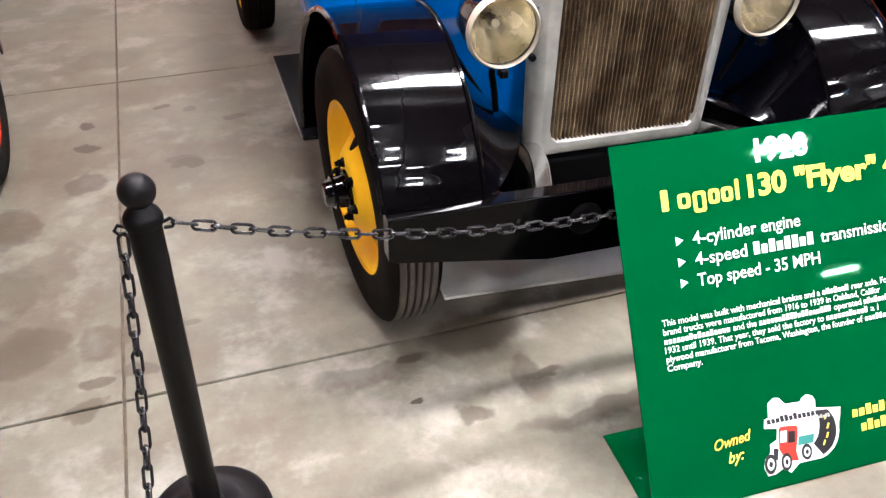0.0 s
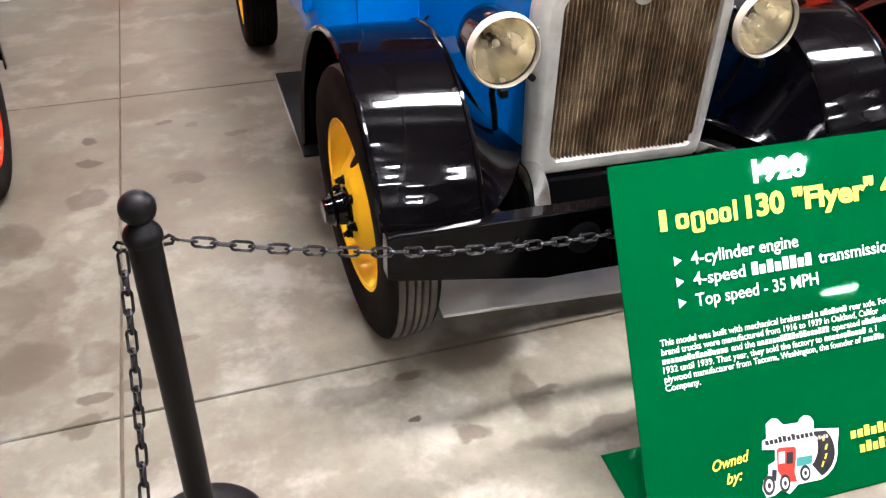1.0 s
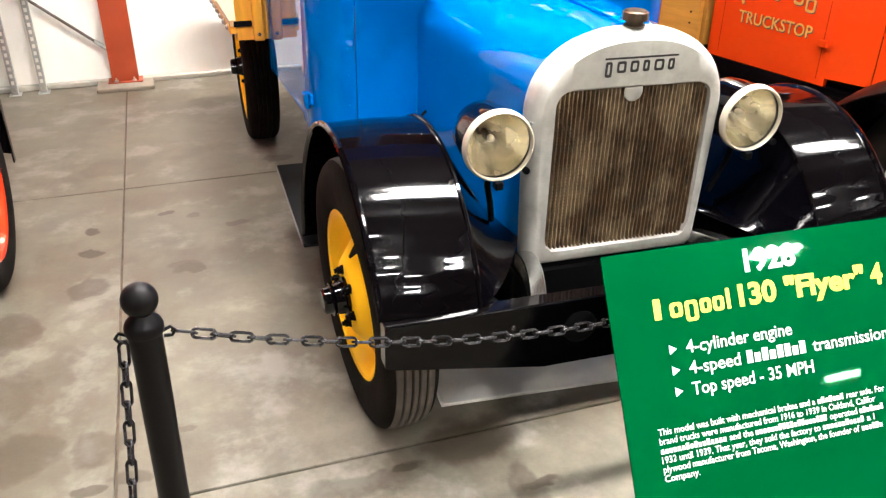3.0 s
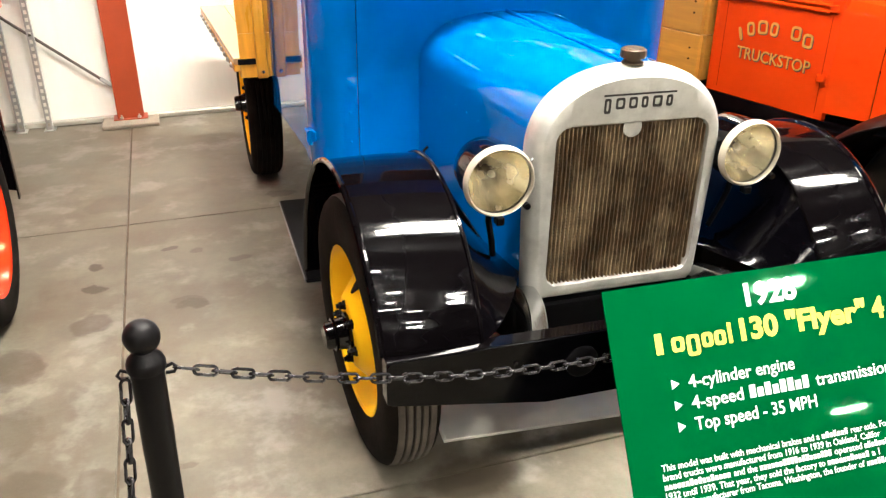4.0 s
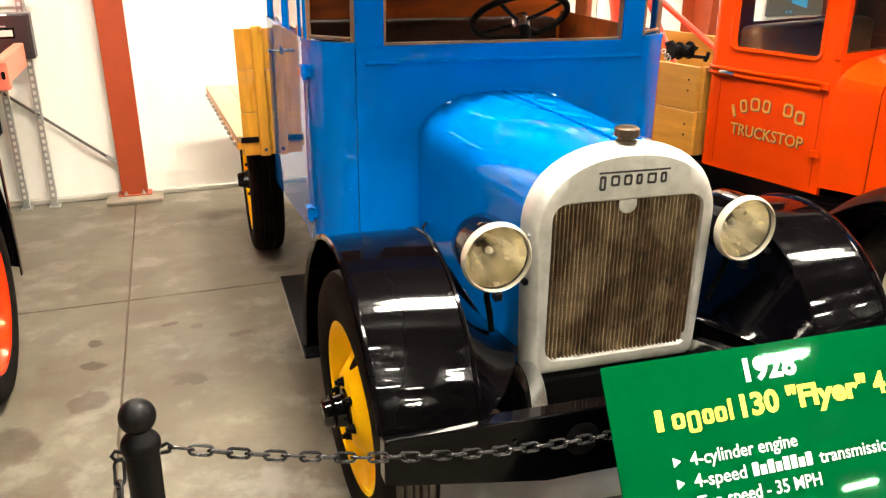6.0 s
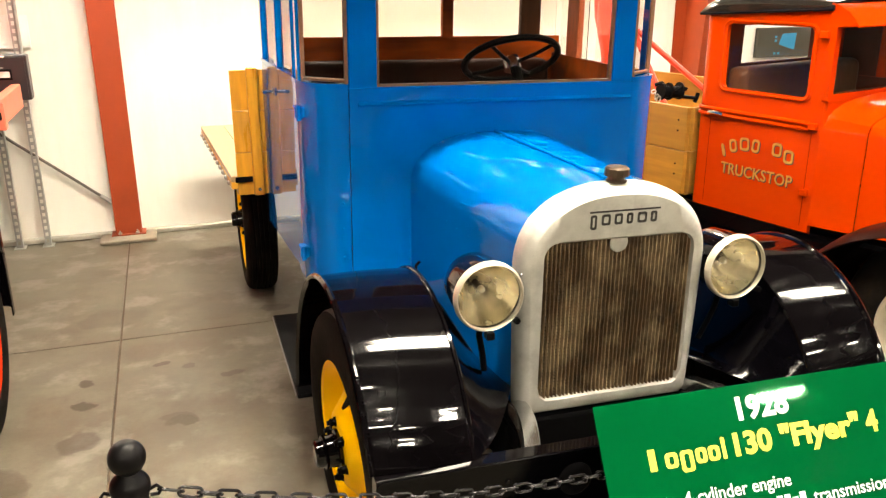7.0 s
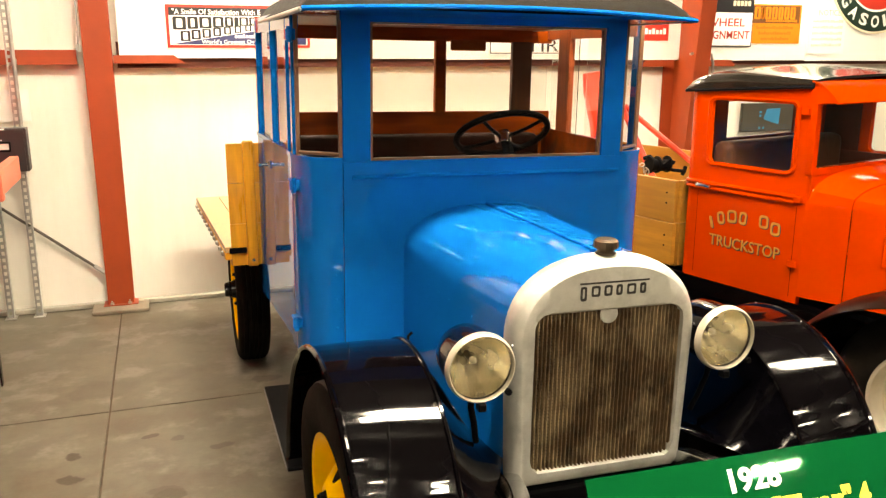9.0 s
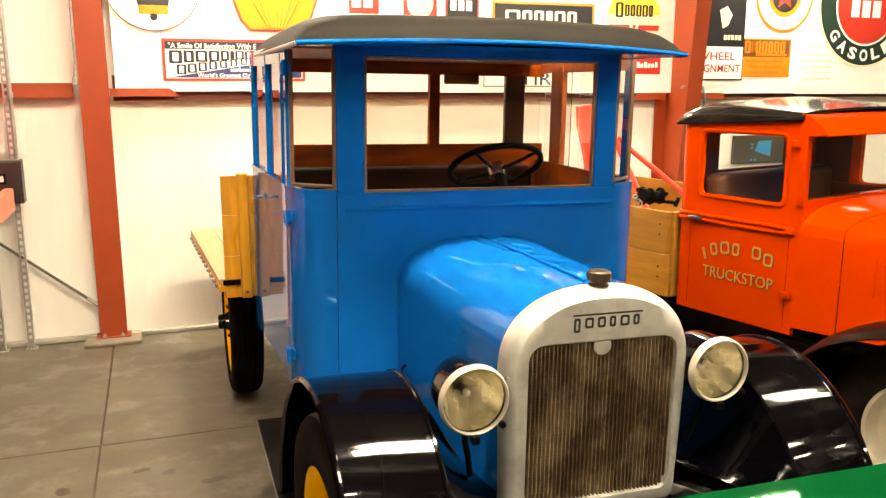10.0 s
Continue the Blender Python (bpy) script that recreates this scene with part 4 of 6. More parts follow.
body("name_rule", bm, LETTER_DARK, radiator, "dark rule over a maker's name", smooth=0)
for k, (a, b) in enumerate(((-0.106, -0.086), (-0.070, -0.042), (-0.028, -0.002), (0.012, 0.032), (0.048, 0.078), (0.092, 0.112))):
    lo = 1.182 if k == 0 else 1.193
    bar = frame_of(bmesh.new(), rounded(a, b, lo, 1.226, 0.006, 3), rounded(a + 0.006, b - 0.006, lo + 0.007, 1.219, 0.004, 3), -0.0045, -0.0025)
    body("name_bar", bar, LETTER_DARK, radiator, smooth=0)

# hood
def hood_section(v):
    s = (v - 0.10) / 0.96
    hw, top, sh, bot = 0.292 + 0.062 * s, 1.300 - 0.012 * s, 1.085 + 0.02 * s, 0.60 + 0.12 * s
    pts = [(-hw, v, bot), (-hw, v, bot + (sh - bot) * 0.5), (-hw, v, sh - 0.02)]
    for i in range(29):
        a = radians(180 - 90 * i / 28)
        pts.append((hw * math.copysign(abs(math.cos(a)) ** 0.80, math.cos(a)), v, sh + (top - sh) * math.sin(a) ** 0.92))
    return pts


def dent(x, y):
    """Shallow waves of hand-beaten metal along one side of the hinge."""
    w = max(0.0, 1 - abs(x - 0.075) / 0.075) * max(0.0, min(1.0, (y - 0.12) / 0.1))
    return 0.0035 * w * math.sin(y * 31 + x * 40) * math.sin(y * 13 + 1.2)


for s in (-1, 1):
    rows = []
    for k in range(49):
        v = 0.062 + 0.998 * k / 48
        rows.append([(x * -s, y, z) for x, y, z in hood_section(v)])
    rows = [[(x - 0.0025 * -s if abs(x) < 0.004 else x, y, z + dent(x, y)) for x, y, z in r] for r in rows]
    hood = body("hood_side", sheet(bmesh.new(), rows, 0.004), BLUE, label="glossy blue hood half")
    bm = bmesh.new()
    for k in range(9):
        lathe(bm, [(0, 0), (0.006, 0), (0.004, 0.003), (0, 0.004)], 8, pose(s * (0.294 + 0.058 * k / 9), 0.16 + 0.1 * k, 1.04, 0, 90 * s, 0))
    tagged(body("rivet_row", bm, BLUE, hood), kind="stuff")
    y = 0.93
    bm = tube(bmesh.new(), [(s * 0.352, y, 0.745), (s * 0.366, y, 0.765), (s * 0.366, y, 0.785), (s * 0.350, y, 0.80)], 0.006, 8)
    body("hood_latch", bm, SATIN_BLACK, hood, "black hood latch")
body("hood_hinge", tube(bmesh.new(), [(0, 0.12, 1.303), (0, 0.55, 1.299), (0, 1.05, 1.291)], 0.006, 8), BLUE, label="blue centre hinge rod")
bm = lathe(bmesh.new(), [(0, 0), (0.020, 0), (0.018, 0.010), (0, 0.014)], 12, pose(0.0, 0.115, 1.30))
body("hinge_knob", bm, BLUE)

bm = tube(bmesh.new(), [(x, y - 0.004, z + 0.004) for x, y, z in hood_section(1.055)] + [(-x, y - 0.004, z + 0.004) for x, y, z in reversed(hood_section(1.055)[:-1])], 0.005, 6)
body("hood_welt", bm, BLUE, label="blue bead where the hood meets the cab")

# fenders
def fender(s):
    out, inn = -0.822, -0.548
    arc = []
    a0, a1 = 157, -8
    for k in range(33):
        a = radians(a0 + (a1 - a0) * k / 32)
        arc.append((AX + FR * math.cos(a), AZ + FR * math.sin(a), a))
    rows = []
    for k, (y, z, a) in enumerate(arc):
        row = []
        splay = 0.05 * k / 32
        for q in range(9):
            f = q / 8
            crown = 0.005 * (1 - (2 * f - 1) ** 2)
            x = out - splay + (inn - out + splay) * f
            row.append((x, y + math.cos(a) * crown, z + math.sin(a) * crown))
        rows.append(row)
    flip = lambda r: [(-x if s > 0 else x, y, z) for x, y, z in r]
    skin = []
    for k in range(129):
        a = radians(a0 + (a1 - a0) * k / 128)
        row, splay, s_len = [], 0.05 * k / 128, FR * radians(a0 - a1) * k / 128
        for q in range(15):
            f = q / 14
            beat = 0.0016 * math.sin(s_len * 88 + 2.2 * f) * math.sin(s_len * 31 + 1.3 + f) * max(0.35, 1 - s_len / 0.75)
            rad = FR + 0.005 * (1 - (2 * f - 1) ** 2) + beat
            row.append((out - splay + (inn - out + splay) * f, AX + rad * math.cos(a), AZ + rad * math.sin(a)))
        skin.append(row)
    f = body("front_fender", sheet(bmesh.new(), [flip(r) for r in skin], 0.006), BLACK, label="glossy black front fender")
    body("rolled_edge", tube(bmesh.new(), flip([r[0] for r in rows]), 0.010, 8), BLACK, f)
    body("inner_seam", tube(bmesh.new(), flip([(r[-1][0], r[-1][1], r[-1][2] + 0.002) for r in rows[:26]]), 0.007, 6), BLACK, f)
    # apron from the fender's inner edge down to the frame
    ap = []
    for k in range(0, 27):
        x, y, z = rows[k][-1]
        tz = 0.70 - 0.11 * k / 26
        ty = 0.02 + (y - rows[0][-1][1]) * 0.95
        line = []
        for q in range(8):
            f2 = q / 7
            line.append((x + (-0.325 - x) * f2, y + (ty - y) * f2 ** 1.5, z + (tz - z) * (f2 ** 0.75 if z > tz else f2)))
        ap.append(line)
    body("apron", sheet(bmesh.new(), [flip(r) for r in ap], 0.005), APRON, f, "black inner splash apron")


fender(-1)
fender(1)

# bumper and frame horns
def bumper():
    half = 0.818
    prof = [(0.0, 0.455), (0.36, 0.452), (0.56, 0.487), (0.80, 0.527), (half, 0.533)]
    top = 0.662
    poly = [(half - 0.012, top), (-half + 0.012, top), (-half, top - 0.012)] + [(-x, z) for x, z in reversed(prof)] + prof[1:] + [(half, top - 0.012)]
    bm = prism(bmesh.new(), poly, -0.306, -0.296, "xz", bev=0.002)
    b = body("bumper", bm, BUMPER_BLACK, label="black pressed steel bumper beam")
    body("top_flange", B(-half, half, -0.304, -0.255, top - 0.004, top + 0.002, bev=0.002), BLACK, b)
    body("end_cap", B(-half, -half + 0.006, -0.30, -0.255, 0.535, top - 0.004), BLACK, b)
    for s in (-1, 1):
        bm = lathe(bmesh.new(), [(0, 0.003), (0.045, 0.003), (0.05, 0.0), (0.05, -0.004), (0, -0.004)], 32, pose(0.262 * s, -0.309, 0.573, 90))
        body("round_plug", bm, SATIN_BLACK, b, "round plug in the bumper")
        for dx in (0.46, 0.76):
            bm = lathe(bmesh.new(), [(0, 0), (0.009, 0), (0.007, 0.005), (0, 0.006)], 10, pose(dx * s, -0.306, 0.60, 90))
            body("bolt_head", bm, BLACK, b)


bumper()
for s in (-1, 1):
    rows = []
    for k in range(13):
        f = k / 12
        y = 0.03 - 0.33 * f
        z = 0.642 + 0.028 * math.sin(math.pi * f * 0.9) - 0.0 * f
        x = 0.300 + 0.088 * f ** 1.4
        rows.append([(s * (x + d), y, z + dz) for d, dz in ((-0.026, -0.05), (-0.026, -0.004), (-0.022, 0.0), (0.022, 0.0), (0.026, -0.004), (0.026, -0.05))])
    body("frame_horn", sheet(bmesh.new(), rows, 0.006), CHROME, label="bright curved frame horn")
body("front_crossmember", B(-0.34, 0.34, 0.0, 0.12, 0.40, 0.584, bev=0.008), SATIN_BLACK)
body("starting_crank", tube(bmesh.new(), [(0.0, -0.05, 0.53), (0.0, -0.24, 0.53)], 0.016, 10), SATIN_BLACK)


# headlamps
def headlamp(s, x, z):
    m = pose(x, -0.02, z, 90, 0, 0) @ Matrix.Diagonal((0.905, 0.905, 1, 1))         # local z looks forward
    lamp = new("headlamp")
    lamp.parent = truck
    tagged(lamp, "round headlamp with a pale rim and black bucket")
    bucket = [(0, -0.195), (0.040, -0.190), (0.078, -0.172), (0.097, -0.140), (0.104, -0.09), (0.107, -0.03), (0.109, 0.0), (0.104, 0.0), (0.10, -0.09), (0.0, -0.18)]
    body("bucket", lathe(bmesh.new(), bucket, 40, m), BLACK, lamp)
    body("reflector", lathe(bmesh.new(), [(0.012, -0.118)] + [(0.105 * (k / 10), -0.118 + 0.112 * (k / 10) ** 2) for k in range(2, 11)], 40, m), REFLECTOR, lamp, "silvered reflector bowl")
    rim = [(0.104, 0.004), (0.1045, 0.012), (0.1085, 0.018), (0.113, 0.014), (0.1155, 0.004), (0.1155, -0.008), (0.110, -0.010), (0.108, 0.0)]
    body("rim", lathe(bmesh.new(), rim, 48, m, close=True), CREAM, lamp, "pale nickel lamp rim")
    lens = [(0, 0.020)] + [(0.106 * k / 8, 0.020 - 0.015 * (k / 8) ** 2) for k in range(1, 9)] + [(0.106 * k / 8, 0.016 - 0.015 * (k / 8) ** 2) for k in range(8, 0, -1)] + [(0, 0.016)]
    g = body("lens", lathe(bmesh.new(), lens, 40, m), LAMP_GLASS, lamp, "cloudy glass lens")
    g.visible_shadow = False
    body("bulb", lathe(bmesh.new(), [(0.012 * math.sin(math.pi * k / 8), -0.062 - 0.016 * math.cos(math.pi * k / 8)) for k in range(9)] , 16, m), CREAM, lamp)
    body("bulb_holder", lathe(bmesh.new(), [(0, -0.12), (0.011, -0.12), (0.011, -0.075), (0, -0.075)], 16, m), BRASS, lamp)
    body("clamp", B(x - 0.012, x + 0.012, -0.05, -0.02, z - 0.125, z - 0.100, bev=0.003), SATIN_BLACK, lamp)
    body("bracket", tube(bmesh.new(), [(x, 0.04, z - 0.09), (x, 0.05, z - 0.15), (x - 0.015 * s, 0.06, z - 0.21), (x - 0.03 * s, 0.08, z - 0.28)], 0.010, 10), SATIN_BLACK, lamp)
    body("rim_screw", lathe(bmesh.new(), [(0, 0), (0.010, 0), (0.010, 0.018), (0, 0.02)], 8, pose(x + 0.080, -0.03, z - 0.075, 90)), SATIN_BLACK, lamp)
    body("tie_wire", tube(bmesh.new(), [(x - s * 0.105, 0.0, z + 0.05), (0.31 * s, 0.02, z + 0.03)], 0.004, 6), CHROME, lamp)


headlamp(-1, -0.421, 1.0165)
headlamp(1, 0.397, 1.0285)
for s in (-1, 1):
    rows = [[(s * (0.335 + dx), 0.10 + v, 0.60 + 0.10 * v + dz) for dx, dz in ((0, 0.04), (0.006, 0.0), (0.006, -0.06))] for v in [0.08 * k for k in range(12)]]
    body("frame_apron", sheet(bmesh.new(), rows, 0.006), BLACK)

# cab
CF, CR = 1.06, 2.24           # front and rear
BELT, HEAD, SILL = 1.487, 2.035, 0.66


def plan(s, off=0.0, n=8):
    """Plan outline of the cab's side s from the front's flat out round the corner and back to the rear."""
    fx, sx = 0.600 + (0.015 if s > 0 else -0.004), 0.762 + (0.020 if s > 0 else 0)
    pts = [(0.0, CF), (fx, CF)]
    for k in range(1, n + 1):
        a = radians(90 * k / n)
        pts.append((fx + (sx - fx) * math.sin(a) ** 1.0, CF + 0.165 * (1 - math.cos(a))))
    for k in range(1, 9):
        f = k / 8
        pts.append((sx + 0.042 * f, CF + 0.165 + (CR - CF - 0.165) * f))
    return [(s * (x - off), y + (off if i < 2 else 0)) for i, (x, y) in enumerate(pts)]


cab = new("cab")
cab.parent = truck
tagged(cab, "blue enamelled wooden-framed truck cab")
for s in (-1, 1):
    p = plan(s)
    # lower body: centre panel, corner and side
    lo = lambda y: SILL + 0.03 - 0.05 * max(0, (y - 1.2))
    front = [q for q in p[:2]]
    bm = sheet(bmesh.new(), [[(x, y, 0.66 + (BELT - 0.016 - 0.66) * k / 6) for x, y in front] for k in range(7)], 0.012)
    body("cowl_panel", bm, BLUE, cab)
    bm = sheet(bmesh.new(), [[(x + s * 0.0015, y - 0.0005, 0.66 + (BELT - 0.004 - 0.66) * k / 6) for x, y in p[1:11]] for k in range(7)], 0.012)
    body("corner_panel", bm, BLUE, cab)
    side = p[10:]
    bm = sheet(bmesh.new(), [[(x, y, lo(y) + (BELT - 0.02 - lo(y)) * k / 6) for x, y in side] for k in range(7)], 0.02)
    door = body("cab_door", bm, BLUE, cab, "blue cab door with a chrome handle")
    if s < 0:
        hy = 1.86
        hx = side[4][0]
        bm = tube(bmesh.new(), [(hx - 0.004, hy, 1.366), (hx - 0.05, hy, 1.366)], 0.008, 8)
        tube(bm, [(hx - 0.05, hy - 0.06, 1.372), (hx - 0.054, hy, 1.366), (hx - 0.05, hy + 0.05, 1.362)], 0.009, 8)
        lathe(bm, [(0, 0), (0.02, 0), (0.018, 0.006), (0, 0.008)], 16, pose(hx - 0.004, hy, 1.366, 0, -90, 0))
        body("door_handle", bm, CHROME, door, "chrome door handle")
        for hz in (1.95, 1.372, 0.80):
            bm = B(-0.790, -0.752, 1.16, 1.225, hz - 0.022, hz + 0.022, bev=0.004)
            tube(bm, [(-0.776, 1.158, hz - 0.03), (-0.776, 1.158, hz + 0.03)], 0.010, 8)
            body("hinge", bm, BLUE, door)
    # belt rail and posts
    body("belt_rail", sheet(bmesh.new(), [[(x + s * 0.004, y - (0.004 if i < 2 else 0), z) for i, (x, y) in enumerate(p[1:])] for z in (BELT - 0.016, BELT + 0.002)], 0.03), BLUE, cab)
    body("side_lining", sheet(bmesh.new(), [[(x - s * 0.040, y, z) for x, y in p[10:]] for z in (0.70, 1.1, BELT + 0.008)], 0.006), CAB_BROWN, cab, "brown wooden door lining")
    post = lambda x0, x1, y0, y1, nm="post", mt=BLUE, z0=BELT, z1=HEAD: body(nm, B(min(x0, x1), max(x0, x1), y0, y1, z0, z1, bev=0.004), mt, cab)
    wx = 0.485 if s < 0 else 0.520
    post(s * wx, s * (p[1][0] * s), CF - 0.002, CF + 0.05, "windscreen_post", BLUE, BELT - 0.02)
    post(s * (abs(p[10][0]) - 0.028), p[10][0], 1.205, 1.26, "corner_post")
    ps = [(abs(x), y) for x, y in p]
    for f0, f1 in ((0.12, 0.17), (0.50, 0.60), (0.94, 1.0)) if s < 0 else ((0.12, 0.17), (0.68, 0.80)):
        ya, yb = 1.225 + (CR - 1.225) * f0, 1.225 + (CR - 1.225) * f1
        xa = 0.762 + (0.020 if s > 0 else 0) + 0.042 * (f0 + f1) / 2
        post(s * (xa - 0.03), s * xa, ya, yb, "side_post", BLUE if s < 0 else POST_WOOD)
        post(s * (xa - 0.038), s * (xa - 0.0305), ya - 0.004, yb + 0.004, "post_lining", POST_WOOD)
    # corner pane and its wooden frame
    a, b = Vector((p[1][0], CF + 0.01, 0)), Vector((p[10][0] - s * 0.012, 1.205, 0))
    rows = [[(a.x + (b.x - a.x) * q, a.y + (b.y - a.y) * q, z) for q in (0.06, 0.94)] for z in (BELT + 0.02, HEAD - 0.005)]
    g = body("corner_pane", sheet(bmesh.new(), rows, 0.004), GLASS, cab, "narrow corner window pane")
    g.visible_shadow = False
    for q in (0.03, 0.95):
        c = a.lerp(b, q)
        body("pane_frame", B(c.x - 0.008, c.x + 0.008, c.y - 0.008, c.y + 0.008, BELT, HEAD), TRIM_BROWN, cab)
    c0, c1 = a.lerp(b, 0.03), a.lerp(b, 0.95)
    body("pane_frame", tube(bmesh.new(), [(c0.x, c0.y, BELT + 0.012), (c1.x, c1.y, BELT + 0.012)], 0.008, 6), TRIM_BROWN, cab)
    # side rails and panes
    xs = 0.762 + (0.020 if s > 0 else 0)
    rows = [[(s * (xs + 0.042 * f), 1.225 + (CR - 1.225) * f, z) for f in (0, 1)] for z in (HEAD - 0.06, HEAD + 0.01)]
    body("head_rail", sheet(bmesh.new(), rows, 0.03), BLUE if s < 0 else POST_WOOD, cab)
    for f0, f1 in ((0.17, 0.50), (0.60, 0.94)):
        rows = [[(s * (xs - 0.014 + 0.042 * f), 1.225 + (CR - 1.225) * f, z) for f in (f0, f1)] for z in (BELT - 0.02, HEAD - 0.05)]
        g = body("side_pane", sheet(bmesh.new(), rows, 0.004), GLASS, cab, "clear side window pane")
        g.visible_shadow = False

body("cowl_moulding", prism(bmesh.new(), [(CF + 0.002, 1.401), (CF - 0.019, 1.404), (CF - 0.021, 1.4105), (CF - 0.012, 1.4216), (CF + 0.002, 1.4235)], -0.562, 0.604, "yz"), BLUE, cab, smooth=15)
for x in (-0.553, 0.595):
    body("cowl_seam", B(x - 0.004, x + 0.004, CF - 0.003, CF + 0.004, 0.68, 1.417, bev=0.002), BLUE, cab)
body("windscreen_sill", B(-0.60, 0.615, CF - 0.004, CF + 0.05, BELT - 0.030, BELT - 0.012, bev=0.004), BLUE, cab)
body("windscreen_header", B(-0.60, 0.615, CF - 0.002, CF + 0.05, 2.000, HEAD + 0.012, bev=0.004), BLUE, cab)
fr = rounded(-0.487, 0.522, BELT - 0.013, 2.003, 0.006, 2)
body("windscreen_frame", frame_of(bmesh.new(), fr, rounded(-0.475, 0.510, BELT - 0.003, 1.993, 0.006, 2), CF + 0.006, CF + 0.026), TRIM_BROWN, cab)
g = body("windscreen_pane", B(-0.475, 0.510, CF + 0.014, CF + 0.018, BELT - 0.003, 1.993), GLASS, cab, "clear windscreen pane")
g.visible_shadow = False
for z in (0.80, 0.92, 1.02):
    for x in (-0.62, -0.52, -0.47):
        body("rivet", lathe(bmesh.new(), [(0, 0), (0.006, 0), (0.004, 0.003), (0, 0.004)], 8, pose(x - 0.01 * z, CF - 0.001, z, 90)), BLUE, cab)
for k in range(5):
    x, z = -0.352 + 0.015 * k, 1.240 - 0.007 * k
    body("rivet", lathe(bmesh.new(), [(0, 0), (0.006, 0), (0.005, 0.003), (0, 0.005)], 10, pose(x, CF - 0.001, z, 90)), BLUE, cab)
# cab inside
body("cab_floor", B(-0.74, 0.76, CF + 0.02, CR, 0.66, 0.69), CAB_BROWN, cab)
for a, b in (((-0.80, 0.82), (0.66, 1.585)), ((-0.80, 0.82), (1.955, HEAD + 0.02))):
    body("rear_panel", B(*a, CR - 0.02, CR + 0.01, *b, bev=0.003), CAB_BROWN, cab)
for a, b in ((-0.80, -0.66), (0.14, 0.20), (0.585, 0.70)):
    body("rear_post", B(a, b, CR - 0.025, CR + 0.012, 1.58, 1.96, bev=0.003), DARK_WOOD if a > 0.5 else CAB_BROWN, cab)
g = body("rear_pane", B(-0.66, 0.80, CR - 0.008, CR - 0.004, 1.585, 1.955), GLASS, cab, "clear rear window pane")
g.visible_shadow = False
seat = body("bench_seat", B(-0.68, 0.70, 1.62, 2.10, 1.06, 1.20, bev=0.04, seg=4), SEAT, cab, "brown leather bench seat")
body("seat_back", B(-0.68, 0.70, 2.06, 2.19, 1.15, 1.475, bev=0.04, seg=4), SEAT, seat)
body("seat_box", B(-0.66, 0.68, 1.66, 2.15, 0.69, 1.06, bev=0.01), CAB_BROWN, seat)
body("dashboard", B(-0.58, 0.60, CF + 0.03, CF + 0.10, 1.28, 1.46, bev=0.02, seg=3), CAB_BROWN, cab)
sw = Matrix.Translation((0.242, 1.50, 1.528)) @ pose(0, 0, 0, -31, 0, 0)
circ = [(0.215 * math.cos(2 * math.pi * k / 36), 0.215 * math.sin(2 * math.pi * k / 36), 0) for k in range(36)]
stw = body("steering_wheel", moved(tube(bmesh.new(), circ, 0.015, 8, closed=True), sw), SATIN_BLACK, cab, "black four-spoke steering wheel")
for k in range(4):
    a = radians(45 + 90 * k)
    body("spoke", moved(tube(bmesh.new(), [(0.03 * math.cos(a), 0.03 * math.sin(a), -0.02), (0.12 * math.cos(a), 0.12 * math.sin(a), -0.015), (0.21 * math.cos(a), 0.21 * math.sin(a), 0)], 0.009, 6), sw), SATIN_BLACK, stw)
body("hub", moved(lathe(bmesh.new(), [(0, -0.05), (0.04, -0.05), (0.04, -0.01), (0.025, 0.012), (0, 0.014)], 20), sw), CHROME, stw)
body("steering_column", tube(bmesh.new(), [(0.252, 1.50, 1.54), (0.252, 1.12, 1.02), (0.252, 1.06, 0.95)], 0.024, 10), SATIN_BLACK, cab)
body("mirror", B(-0.13, 0.02, CF + 0.09, CF + 0.11, 1.90, 1.945, bev=0.006), CAB_BROWN, cab)

# roof
def roof():
    half, y0, y1 = 0.792, 0.735, 2.36
    rows = []
    steps = [0.0, 0.012, 0.04, 0.09, 0.17, 0.30, 0.45, 0.60, 0.75, 0.88, 0.95, 0.985, 1.0]
    rise = [0.0, 0.40, 0.66, 0.84, 0.94, 1.0, 1.0, 1.0, 0.98, 0.9, 0.72, 0.4, 0.0]
    for k, (f0, up_) in enumerate(zip(steps, rise)):
        v = y0 + (y1 - y0) * f0
        row = []
        for q in range(33):
            f = -1 + 2 * q / 32
            z = 2.052 - 0.022 * abs(f) ** 2 + 0.108 * up_ * (1 - abs(f) ** 16)
            row.append((f * (half if f < 0 else 0.722), v - 0.03 * (1 - f * f) * (1 - f0), z))
        rows.append(row)
    r = body("roof", sheet(bmesh.new(), rows, 0.02), VINYL, cab, "black vinyl covered roof with a blue front edge", smooth=60)
    lip = [[(x, y + d, z + h) for x, y, z in rows[0]] for d, h in ((-0.004, 0.002), (-0.010, -0.001), (-0.012, -0.007), (-0.006, -0.014), (0.02, -0.014))]
    body("front_edge", sheet(bmesh.new(), lip, 0.004), BLUE, r, "blue enamelled roof edge")
    body("soffit", B(-half + 0.016, 0.70, y0 + 0.0, CF + 0.01, HEAD - 0.014, HEAD - 0.004), BLUE, r)
    body("ceiling_board", B(-half + 0.016, 0.70, CF + 0.012, y1 - 0.03, HEAD - 0.014, HEAD - 0.004), CAB_BROWN, r)
    for a, b in ((-half - 0.006, -half + 0.02), (0.702, 0.728)):
        body("side_edge", B(a, b, y0 + 0.02, y1 - 0.02, 2.018, 2.030, bev=0.003), SHELL, r)


